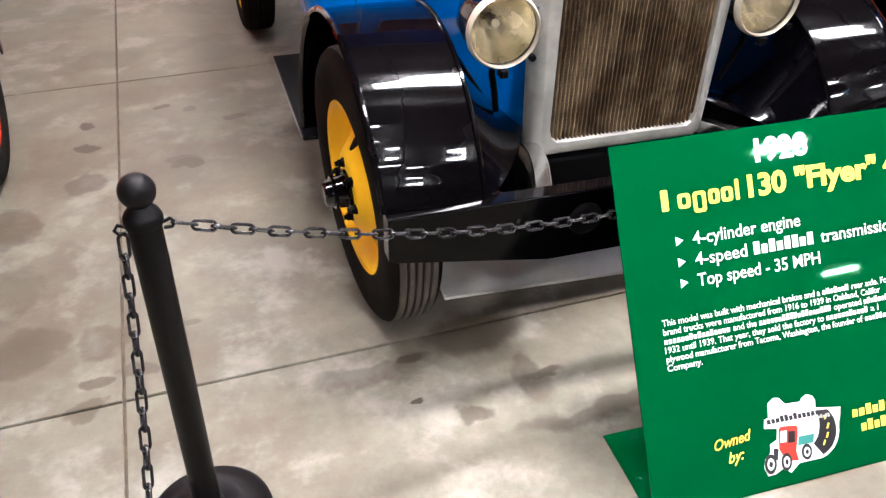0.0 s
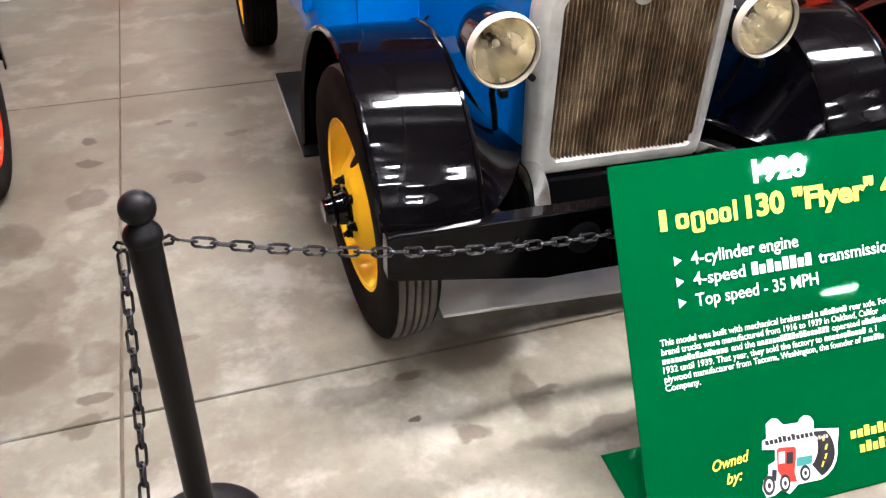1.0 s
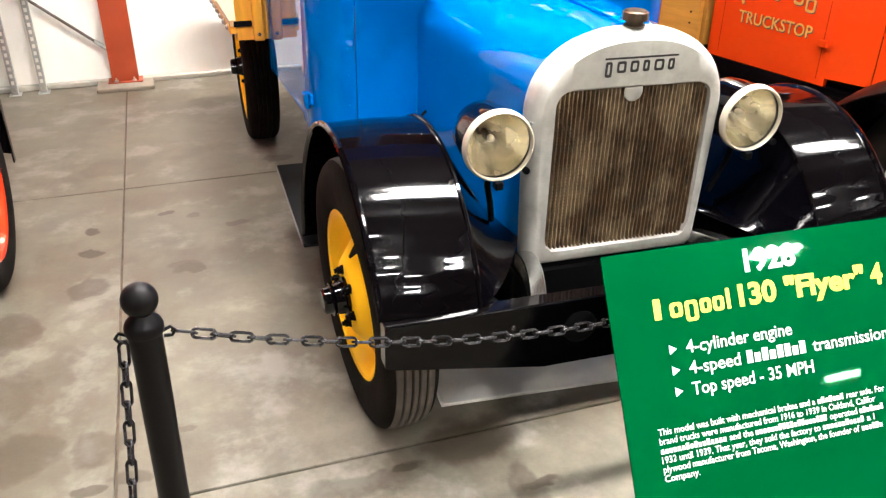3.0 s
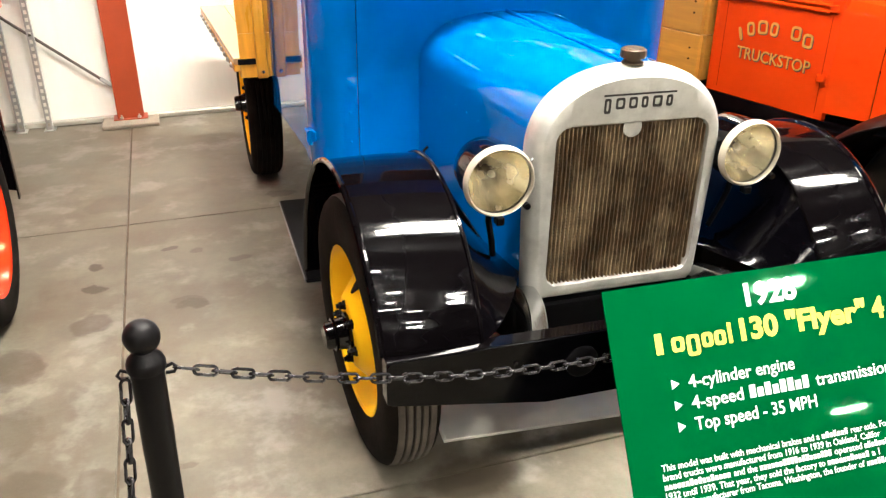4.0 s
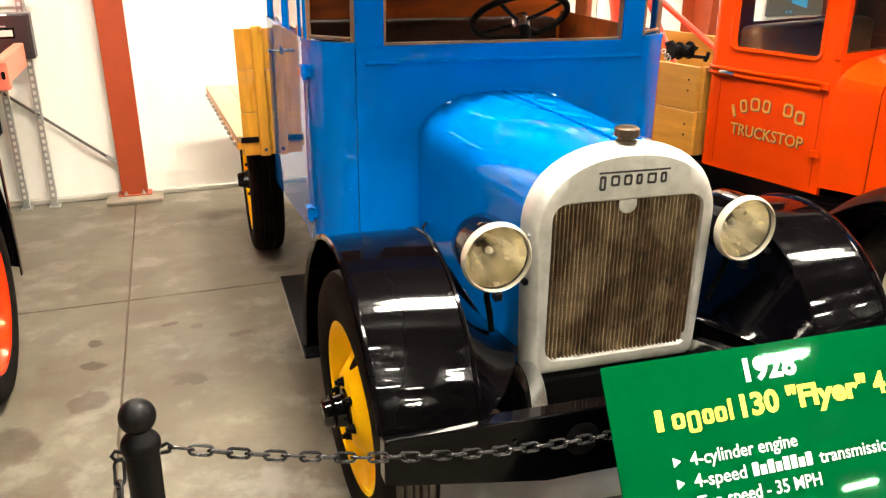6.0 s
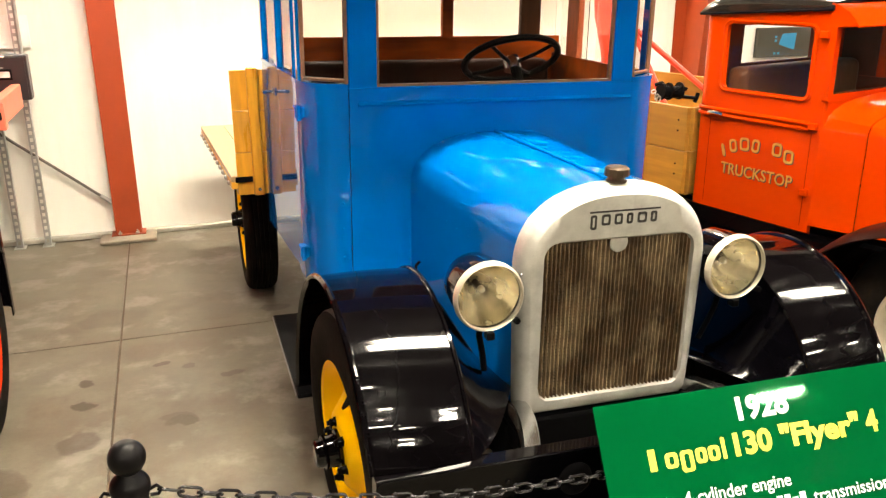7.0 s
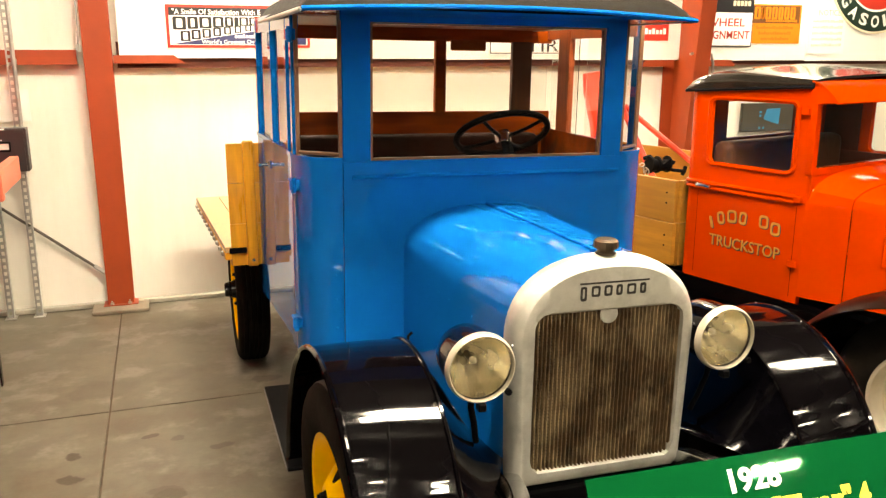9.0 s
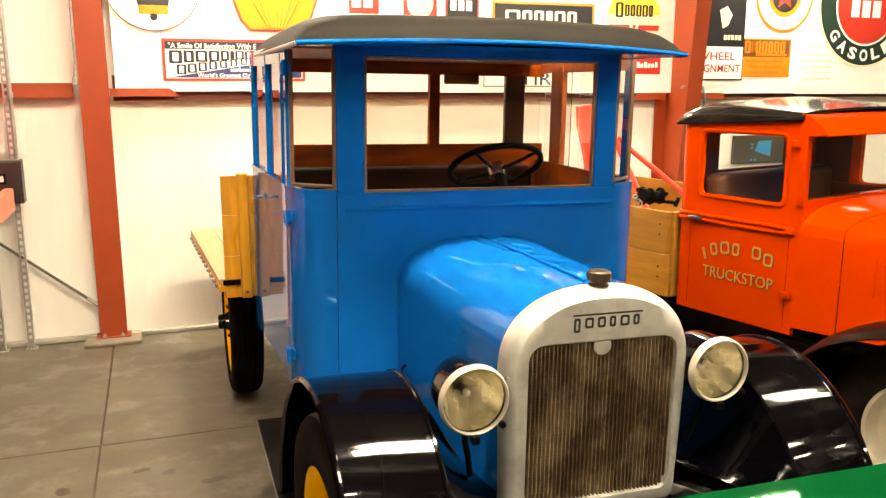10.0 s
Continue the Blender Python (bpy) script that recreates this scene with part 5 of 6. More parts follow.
roof()
for s in (-1, 1):
    rb = body("running_board", B(min(s * 0.885, s * 0.45), max(s * 0.885, s * 0.45), 0.70, 1.50, 0.385, 0.400, bev=0.004), SATIN_BLACK, label="black steel running board")
    body("edge_strip", B(min(s * 0.8855, s * 0.889), max(s * 0.8855, s * 0.889), 0.71, 1.49, 0.387, 0.398, bev=0.001), mat("dull_edge_steel", (0.09, 0.085, 0.08), 0.5, vary=0.3), rb, "dull grey steel edge strip")
    body("board_bracket", B(min(s * 0.70, s * 0.33), max(s * 0.70, s * 0.33), 1.05, 1.10, 0.40, 0.53), SATIN_BLACK, rb)

# flat bed
bed = new("flat_bed")
bed.parent = truck
tagged(bed, "wooden flat bed with an oak headboard")
DZ = 0.86


def flare(bm):
    """The deck spreads a little towards its rear."""
    for v in bm.verts:
        v.co.x *= 0.985 + 0.060 * (v.co.y - 2.3)
    return bm


for k in range(14):
    x = -1.0 + 2.0 * k / 14
    part("deck_board", flare(B(x + 0.002, x + 2.0 / 14 - 0.002, 2.30, 3.95, DZ, DZ + 0.03, bev=0.002)), DECK, bed, smooth=0)
for s in (-1, 1):
    part("side_rail", flare(B(min(s * 1.0, s * 0.95), max(s * 1.0, s * 0.95), 2.30, 3.95, DZ - 0.04, DZ - 0.002, bev=0.004)), OAK, bed)
    for k in range(12):
        part("rail_bolt", flare(lathe(bmesh.new(), [(0, 0), (0.016, 0), (0.012, 0.010), (0, 0.013)], 10, pose(s * 1.001, 2.38 + 0.135 * k, DZ - 0.02, 0, 90 * s, 0))), GALV, bed)
for y in (2.5, 3.2, 3.85):
    part("cross_sill", B(-0.945, 0.945, y, y + 0.07, DZ - 0.12, DZ - 0.002, bev=0.003), OAK, bed)
for s in (-1, 1):
    part("bed_bolster", B(0.30 * s - 0.04, 0.30 * s + 0.04, 2.30, 4.10, 0.60, DZ - 0.12), SATIN_BLACK, bed)
hb = [0.795, 1.02, 1.235, 1.440]
for a, b in zip(hb, hb[1:]):
    part("headboard_plank", B(-0.953, 0.953, 2.262, 2.288, a + 0.001, b - 0.001, bev=0.002), OAK, bed)
for x in (-0.845, -0.3, 0.3, 0.845):
    part("headboard_stake", B(x - 0.028, x + 0.028, 2.225, 2.262, 0.795, 1.456, bev=0.010, seg=3), OAK, bed)
for s in (-1, 1):
    part("stake_pocket", B(min(s * 0.965, s * 0.875), max(s * 0.965, s * 0.875), 2.250, 2.258, 0.865, 0.895, bev=0.003), SATIN_BLACK, bed)
    part("stake_bolt", lathe(bmesh.new(), [(0, 0), (0.011, 0), (0.008, 0.006), (0, 0.008)], 10, pose(s * 0.845, 2.225, 0.83, 90)), CHROME, bed)


# ---- orange tow truck ----
OT = pose(2.95, 3.2, 0, 0, 0, 14.0)
tow = thing("tow_truck", "orange vintage tow truck with a black top and wooden bed", "truck", OT)
CW = 1.22


def tp(name, bm, material, parent=None, label="", smooth=35):
    return part(name, bm, material, parent or tow, label, smooth)


# cab sides with a window opening, door, mouldings and a rounded rear corner
DOOR_GAP = mat("door_gap_shade", (0.10, 0.006, 0.001), 0.8, specular=0.0)


def cab_side(x, s, rear=0.505):
    o = rounded(-0.10, 0.60, 0.66, 1.735, 0.004, 6)
    i = rounded(-0.005, rear, 1.318, 1.652, 0.028, 6)
    side = tp("cab_side", frame_of(bmesh.new(), o, i, x, x + 0.03 * s, "yz"), ORANGE, label="orange enamelled cab side")
    tp("window_moulding", frame_of(bmesh.new(), rounded(-0.026, rear + 0.021, 1.296, 1.672, 0.046, 6), rounded(-0.002, rear - 0.003, 1.321, 1.649, 0.028, 6), x - 0.004 * s, x + 0.004 * s, "yz"), ORANGE, side)
    tp("window_bead", tube(bmesh.new(), [(x - 0.003 * s, y, z) for y, z in rounded(-0.016, rear + 0.011, 1.306, 1.662, 0.038, 6)], 0.008, 8, closed=True), ORANGE, side)
    arc = [(x + s * (0.06 - 0.06 * math.cos(radians(q))), 0.60 + 0.06 * math.sin(radians(q))) for q in range(0, 91, 10)]
    tp("corner_panel", sheet(bmesh.new(), [[(a, b, z) for a, b in arc] for z in (0.66, 1.0, 1.35, 1.70)], 0.010), ORANGE, side)
    g = tp("side_pane", B(min(x + 0.012 * s, x + 0.016 * s), max(x + 0.012 * s, x + 0.016 * s), -0.005, rear, 1.318, 1.652), GLASS, side, "clear side window pane")
    g.visible_shadow = False
    for z in (1.172, 1.20):
        tp("belt_moulding", tube(bmesh.new(), [(x - 0.004 * s, -0.04, z), (x - 0.004 * s, 0.3, z - 0.001), (x - 0.004 * s, 0.60, z)] + [(a - 0.004 * s, b + 0.002, z) for a, b in arc[2:]], 0.012, 8), ORANGE, side)
    for y in (-0.055, 0.555):
        tp("door_gap", B(min(x - 0.0006 * s, x + 0.002 * s), max(x - 0.0006 * s, x + 0.002 * s), y - 0.0015, y + 0.0015, 0.69, 1.15), DOOR_GAP, side)
    for z in (1.62, 1.19, 0.862):
        tp("hinge", B(min(x - 0.022 * s, x), max(x - 0.022 * s, x), -0.085, -0.04, z - 0.018, z + 0.018, bev=0.004), ORANGE, side)
    tp("door_handle", tube(bmesh.new(), [(x, 0.54, 1.186), (x - 0.035 * s, 0.54, 1.186), (x - 0.04 * s, 0.50, 1.19), (x - 0.036 * s, 0.45, 1.184)], 0.009, 8), CHROME, side, "chrome door handle")
    return side


side = cab_side(0.0, 1)
far = cab_side(CW, -1, 0.30)
MAROON = mat("dark_maroon_lining", (0.085, 0.014, 0.006), 0.6, vary=0.25, scale=8, specular=0.15)
tp("side_lining", B(CW - 0.040, CW - 0.031, -0.08, 0.59, 0.68, 1.31), MAROON, far, "dark maroon cab lining")
tp("quarter_lining", B(CW - 0.040, CW - 0.031, 0.36, 0.59, 1.312, 1.67), MAROON, far)
tp("head_lining", B(0.035, CW - 0.042, -0.08, 0.62, 1.672, 1.682), MAROON, far)
# lettering on the door: plain bars for a name, and the trade's word
face = pose(-0.0012, 0.0, 0.0, 90, 0, -90)
for k, (y, z, rot, w) in enumerate(((0.448, 0.955, -18, 0.018), (0.405, 0.985, -12, 0.046), (0.345, 1.005, -5, 0.058), (0.275, 1.010, 4, 0.046), (0.150, 1.010, 0, 0.055), (0.080, 0.985, 0, 0.055))):
    tmp = prism(bmesh.new(), rounded(0, w, 0, 0.068, 0.010, 3), 0, 0.0008, "xy") if w < 0.03 else frame_of(bmesh.new(), rounded(0, w, 0, 0.068, 0.016, 3), rounded(0.011, w - 0.011, 0.012, 0.056, 0.010, 3), 0, 0.0008, "xy")
    low = tmp.copy()
    tp("name_bar_shadow", moved(low, face @ pose(-y + 0.0045, z - 0.0045, -0.0008, 0, 0, -rot)), LETTER_DARK, side, smooth=0)
    tp("name_bar", moved(tmp, face @ pose(-y, z, 0.0004, 0, 0, -rot)), GOLD_LEAF, side, smooth=0)
words("TRUCKSTOP", 0.085, face @ pose(-0.4505, 0.8635, 0.0002), LETTER_DARK, side, "letter_shadow", width=0.44, bold=0.0010, depth=0.0003)
words("TRUCKSTOP", 0.085, face @ pose(-0.455, 0.868, 0.001), GOLD_LEAF, side, "door_lettering", width=0.44, bold=0.0006, label="gold lettering")
# rear wall with window, windscreen frame, visor
tp("cab_rear", frame_of(bmesh.new(), rounded(0.055, CW - 0.055, 0.66, 1.72, 0.004, 5), rounded(0.30, 0.95, 1.415, 1.622, 0.008, 5), 0.63, 0.66), MAROON)
ws = tp("windscreen_frame", frame_of(bmesh.new(), rounded(-0.008, CW + 0.008, 1.312, 1.70, 0.012, 3), rounded(0.03, CW - 0.03, 1.346, 1.652, 0.008, 3), -0.118, -0.085), ORANGE)
g = tp("windscreen_pane", B(0.03, CW - 0.03, -0.103, -0.099, 1.346, 1.652), GLASS, ws, "clear windscreen pane")
g.visible_shadow = False
rows = [[(x, y, z) for x in [-0.015 + (CW + 0.03) * q / 10 for q in range(11)]] for y, z in ((-0.08, 1.765), (-0.13, 1.748), (-0.19, 1.705), (-0.225, 1.665))]
tp("sun_visor", sheet(bmesh.new(), rows, 0.010), ORANGE, ws, "orange sun visor over the windscreen")
for x in (-0.012, CW + 0.002):
    tp("visor_cheek", prism(bmesh.new(), [(-0.08, 1.765), (-0.13, 1.748), (-0.19, 1.705), (-0.225, 1.665), (-0.08, 1.655)], x, x + 0.01, "yz"), ORANGE, ws)
# roof
rows = []
for k in range(25):
    y = -0.095 + 0.775 * k / 24
    base = 1.728 - 0.058 * y
    rear = math.sqrt(max(0.0, 1 - max(0.0, (y - 0.53) / 0.152) ** 2))
    h = (0.040 + 0.050 * min(1, max(0, (y + 0.09) / 0.45))) * max(0.04, rear)
    left = [(-0.014, 0.0), (-0.020, 0.30), (-0.014, 0.62), (0.004, 0.86), (0.035, 0.98)]
    mid_ = [(CW * q / 10, 1.0 + 0.42 * math.sin(math.pi * q / 10)) for q in range(1, 10)]
    rows.append([(x, y, base + h * g) for x, g in left + mid_] + [(CW - x, y, base + h * g) for x, g in reversed(left)])
tp("roof", sheet(bmesh.new(), rows, 0.012), mat("black_roof_cover", (0.012, 0.010, 0.008), 0.14, vary=0.2, scale=5, specular=0.4, coat=0.5, bump=0.03, bump_scale=8), label="glossy black top cover", smooth=60)
for x in (-0.016, CW + 0.016):
    tp("roof_bead", tube(bmesh.new(), [(x, -0.09, 1.733), (x, 0.3, 1.7106), (x, 0.675, 1.689)], 0.006, 6), SATIN_BLACK)
# cowl and hood
def nose(y):
    s = min(1, max(0, (-0.10 - y) / 1.4))
    hw = CW / 2 * (1 - 0.16 * min(1, (-0.1 - y) / 0.45) - 0.38 * max(0, s - 0.3))
    top, sh = 1.335 - 0.07 * min(1, (-0.1 - y) / 0.3) - 0.04 * s, 1.19 - 0.02 * s
    pts = [(-hw, 0.70), (-hw, 0.95), (-hw, sh - 0.02)]
    for i in range(13):
        a = radians(180 - 180 * i / 12)
        pts.append((hw * math.copysign(abs(math.cos(a)) ** 0.7, math.cos(a)), sh + (top - sh) * math.sin(a) ** 0.8))
    pts += [(hw, sh - 0.02), (hw, 0.95), (hw, 0.70)]
    return [(CW / 2 + x, y, z) for x, z in pts]


tp("cowl", sheet(bmesh.new(), [nose(-0.10 - 0.21 * k / 8) for k in range(9)], 0.008), ORANGE, label="orange cowl")
tp("hood", sheet(bmesh.new(), [nose(-0.315 - 1.14 * k / 10) for k in range(11)], 0.006), ORANGE, label="orange hood")
tp("windscreen_base", B(0.002, CW - 0.002, -0.116, -0.088, 1.10, 1.316, bev=0.006), ORANGE)
for k in range(6):
    y = -0.47 - 0.07 * k
    xs_ = nose(y)[1][0]
    tp("louvre", prism(bmesh.new(), [(xs_ - 0.008, y), (xs_ + 0.004, y - 0.016), (xs_ + 0.004, y + 0.016)], 0.92, 1.12, "xy", bev=0.0), ORANGE)
tp("grille", B(CW / 2 - 0.26, CW / 2 + 0.26, -1.50, -1.455, 0.62, 1.21, bev=0.03, seg=3), SHELL)
# frame, running board, fender, wheels
tp("chassis", B(0.10, CW - 0.10, -1.5, 2.6, 0.52, 0.66), SATIN_BLACK)
for x0, x1, s in ((-0.36, 0.02, -1), (CW - 0.02, CW + 0.36, 1)):
    tp("running_board", B(x0, x1, -0.45, 0.85, 0.42, 0.45, bev=0.008), BLACK)
    tp("splash_apron", B(min(-0.01 if s < 0 else CW - 0.02, 0.02 if s < 0 else CW + 0.01), max(-0.01 if s < 0 else CW - 0.02, 0.02 if s < 0 else CW + 0.01), -0.6, 2.0, 0.45, 0.662), BLACK)
    rows = []
    cx = -0.19 if s < 0 else CW + 0.19
    for k in range(29):
        y = -0.15 - 1.36 * k / 28
        z = float(np.interp(-y, [0.15, 0.274, 0.36, 0.455, 0.55, 0.652, 0.77, 0.90, 1.03, 1.15, 1.28, 1.38, 1.51], [0.452, 0.608, 0.706, 0.795, 0.853, 0.899, 0.934, 0.948, 0.94, 0.905, 0.835, 0.745, 0.56]))
        rows.append([(cx + w, y, z - 0.05 * (abs(w) / 0.19) ** 2.5) for w in [-0.19 + 0.38 * q / 10 for q in range(11)]])
    tp("front_fender", sheet(bmesh.new(), rows, 0.006), FENDER_BLACK, label="black flowing front fender", smooth=60)
    for wy, nm in ((-0.86, "front_wheel"), (1.75, "rear_wheel")):
        wheel(nm, tow, pose(-0.13 if s < 0 else CW + 0.13, wy, 0.42, 0, 0, 0 if s < 0 else 180), CREAM, R=0.42, W=0.15, rim_r=0.235, holes=0)
tp("seat_back", B(0.08, CW - 0.08, 0.42, 0.56, 0.95, 1.42, bev=0.05, seg=4), mat("brown_seat_leather", (0.045, 0.016, 0.005), 0.45, bump=0.3, bump_scale=14, vary=0.3, specular=0.16), label="dark buttoned seat back")
tp("seat_cushion", B(0.08, CW - 0.08, 0.05, 0.46, 0.85, 1.0, bev=0.04, seg=3), SEAT)
tp("dashboard", B(0.04, CW - 0.04, -0.09, -0.02, 1.18, 1.34, bev=0.02), SATIN_BLACK)
# wooden bed with planks, and the boom
tb = new("truck_bed")
tb.parent = tow
tagged(tb, "brown plank truck bed")
for x in (-0.02, CW - 0.01):
    for a, b in ((0.69, 0.935), (0.938, 1.185)):
        part("side_plank", B(x, x + 0.03, 0.70, 2.55, a, b, bev=0.003), BED_WOOD, tb, smooth=0)
for y in (0.68, 2.53):
    for a, b in ((0.69, 0.935), (0.938, 1.185)):
        part("end_plank", B(0.012, CW - 0.012, y, y + 0.028, a, b, bev=0.003), BED_WOOD, tb, smooth=0)
part("bed_floor", B(0.01, CW - 0.01, 0.70, 2.55, 0.68, 0.70), BED_WOOD, tb)
for y in (0.76,):
    for z in (0.80, 0.86, 1.05, 1.11):
        part("bolt_head", lathe(bmesh.new(), [(0, 0), (0.006, 0), (0.005, 0.004), (0, 0.005)], 8, pose(-0.02, y, z, 0, -90, 0)), SATIN_BLACK, tb)
boom = new("tow_boom")
boom.parent = tow
tagged(boom, "red steel tow boom with braces")
inv = OT.inverted()
W = lambda x, y, z: tuple(inv @ Vector((x, y, z)))
BOOM = mat("boom_red", (0.62, 0.05, 0.025), 0.35, vary=0.12, scale=6, coat=0.3)
arm = [(3.02, 1.74), (3.14, 1.76), (3.21, 1.66), (3.19, 1.40), (3.24, 1.10), (3.13, 1.10), (3.10, 1.36), (3.03, 1.60)]
bm = prism(bmesh.new(), arm, 5.43, 5.50, "xz", bev=0.006)
moved(bm, inv)
part("mast_plate", bm, BOOM, boom)
bm = bmesh.new()
for k in range(12):
    box(bm, 3.045 + 0.008 * k, 3.075 + 0.008 * k, 5.435, 5.495, 1.58 - 0.034 * k, 1.60 - 0.034 * k)
part("rack_teeth", moved(bm, inv), BOOM, boom)
part("brace", tube(bmesh.new(), [W(3.30, 5.35, 1.508), W(3.75, 5.06, 1.08)], 0.021, 8), BOOM, boom)
part("brace", tube(bmesh.new(), [W(3.272, 5.34, 1.50), W(3.36, 4.95, 0.96)], 0.022, 8), BOOM, boom)
winch = new("winch")
winch.parent = tow
tagged(winch, "black hand winch with a drum and crank")
part("drum", tube(bmesh.new(), [W(3.15, 4.74, 1.15), W(3.28, 4.74, 1.14)], 0.040, 16), SATIN_BLACK, winch)
for x in (3.14, 3.20, 3.28):
    part("flange", tube(bmesh.new(), [W(x, 4.74, 1.15), W(x + 0.012, 4.74, 1.149)], 0.058, 20), SATIN_BLACK, winch)
part("shaft", tube(bmesh.new(), [W(3.28, 4.72, 1.115), W(3.40, 4.70, 1.10)], 0.012, 8), SATIN_BLACK, winch)
part("crank", tube(bmesh.new(), [W(3.385, 4.70, 1.075), W(3.40, 4.70, 1.10), W(3.41, 4.70, 1.135)], 0.014, 8), SATIN_BLACK, winch)
part("pawl", prism(bmesh.new(), [(0.0, 0.0), (0.10, -0.012), (0.12, 0.01), (0.05, 0.03)], -0.008, 0.008, "xz", bev=0.003), SATIN_BLACK, winch).matrix_local = Matrix.Translation(W(3.23, 4.70, 1.158))
part("bracket", tube(bmesh.new(), [W(3.12, 4.78, 1.19), W(3.16, 4.76, 1.205), W(3.20, 4.74, 1.16)], 0.014, 8), SATIN_BLACK, winch)
for k in range(4):
    ring_ = [(0.022 * math.cos(q * math.pi / 8), 0.012 * math.sin(q * math.pi / 8), 0) for q in range(16)]
    bm = moved(tube(bmesh.new(), ring_, 0.005, 6, closed=True), Matrix.Translation(W(3.075 + 0.014 * k, 4.72, 1.155 - 0.018 * k)) @ pose(0, 0, 0, 90, 25 * k, 40 * k))
    part("chain_link", bm, GALV, winch, "bright chain link")


# ---- red truck at the side, seen by its wheel ----
RT = pose(-0.9, 3.55, 0)
rt = thing("red_truck", "red vintage truck with red wheels and black fender", "truck", RT)
for s in (0, -1.45):
    wheel("front_wheel", rt, pose(s, 0, 0.45, 0, 0, 180 if s == 0 else 0), RED, R=0.45, W=0.20, rim_r=0.31, hub=False, dish=0.02, holes=0)
    rows = []
    for k in range(25):
        a = radians(165 - 172 * k / 24)
        rows.append([(s + w, 0.58 * math.cos(a), 0.46 + 0.60 * math.sin(a) - 0.03 * (abs(w) / 0.15) ** 2) for w in [-0.15 + 0.255 * q / 6 for q in range(7)]])
    part("front_fender", sheet(bmesh.new(), rows, 0.006), BLACK, rt, "black front fender")
    part("fender_skirt", B(s + 0.097, s + 0.105, 0.56, 0.60, 0.33, 0.95, bev=0.003), BLACK, rt)
part("chassis", B(-1.15, -0.30, -0.7, 3.0, 0.55, 0.70), SATIN_BLACK, rt)
part("hood", B(-1.08, -0.37, -0.75, 0.75, 0.70, 1.25, bev=0.08, seg=4), RED, rt, "red hood")
part("cab_body", B(-1.30, -0.28, 0.75, 1.62, 0.70, 2.0, bev=0.08, seg=4), RED, rt, "red cab")
part("bed_sill", B(-1.45, 0.036, 1.60, 1.66, 1.06, 1.215, bev=0.006), FADED_RED, rt, "faded red bed sill with slots")
part("bed_side", B(-0.06, 0.0, 1.66, 2.55, 1.06, 1.215, bev=0.006), FADED_RED, rt)
part("bed_floor", B(-1.45, -0.06, 1.66, 2.55, 1.06, 1.10), RED, rt)
for dx in (0.010, -0.09):
    bm = prism(bmesh.new(), rounded(dx - 0.010, dx + 0.010, 1.12, 1.165, 0.009, 4), 1.597, 1.601, "xz")
    part("slot", bm, SATIN_BLACK, rt)
for wx in (0.0, -1.45):
    wheel("rear_wheel", rt, pose(wx - 0.50 if wx == 0 else wx + 0.50, 2.2, 0.45, 0, 0, 180 if wx == 0 else 0), RED, R=0.45, W=0.18, rim_r=0.31, holes=0)


# ---- old signs on the liner ----
SY = 6.4045


def plate(name, label, outline, material, x, z, thick=0.006):
    """A thin enamel plate on the wall; outline round its own middle."""
    t = thing(name, label, "sign", pose(x, SY, z), group="old enamel signs")
    bm = prism(bmesh.new(), outline, -thick, -0.0005, "xz", bev=0.0015)
    part("plate", bm, material, t)
    return t


def up(x, z, d=0.0066, rot=0):
    return pose(x, -d, z, 90, 0, 0) @ pose(0, 0, 0, 0, 0, rot)


def shape(t, name, outline, material, d=0.0066, label=""):
    return part(name, flat(bmesh.new(), outline, up(0, 0, d), 0.0008), material, t, label, smooth=0)


def rect(w, h, cx=0.0, cz=0.0):
    return [(cx - w / 2, cz - h / 2), (cx + w / 2, cz - h / 2), (cx + w / 2, cz + h / 2), (cx - w / 2, cz + h / 2)]


# overalls advertisement
t = plate("advert_sign", "red-edged advertising sign with a slogan over white and navy", rect(1.04, 0.305), SIGN_RED, 0.635, 2.080)
shape(t, "ground", rect(1.0, 0.265), SIGN_WHITE, 0.0064)
shape(t, "navy_wedge", [(-0.49, -0.128), (0.49, -0.128), (0.49, 0.03)], SIGN_NAVY, 0.0074)
shape(t, "slogan_band", rect(1.0, 0.056, 0, 0.105), SIGN_BLACK, 0.0074)
words("\"A Smile Of Satisfaction With E", 0.052, up(-0.475, 0.085, 0.0088), SIGN_WHITE, t, width=0.63, bold=0.0008)
for x, h, w in ((-0.475, 0.093, 1.0), (-0.372, 0.087, 0.85), (-0.288, 0.082, 1.05), (-0.192, 0.076, 1.0), (-0.106, 0.070, 0.85), (-0.038, 0.066, 0.45), (-0.002, 0.062, 1.05), (0.070, 0.060, 1.05)):
    hollow_blocks(t, SIGN_BLACK, x, 0.068 - h, h, [w], up(0, 0, 0.0078), stroke=0.27)
for k in range(7):
    hollow_blocks(t, SIGN_BLACK, -0.425 + 0.077 * k, -0.105 + 0.012 * k, 0.072 - 0.004 * k, [0.95], up(0, 0, 0.0080), stroke=0.25)
small_bars(t, SIGN_WHITE, [(-0.04, -0.082, 0.028, 0.34)], up(0, 0, 0.0086))
words("World's Greatest Overall Ma", 0.038, up(-0.28, -0.122, 0.0086), SIGN_WHITE, t, width=0.52, bold=0.0006)

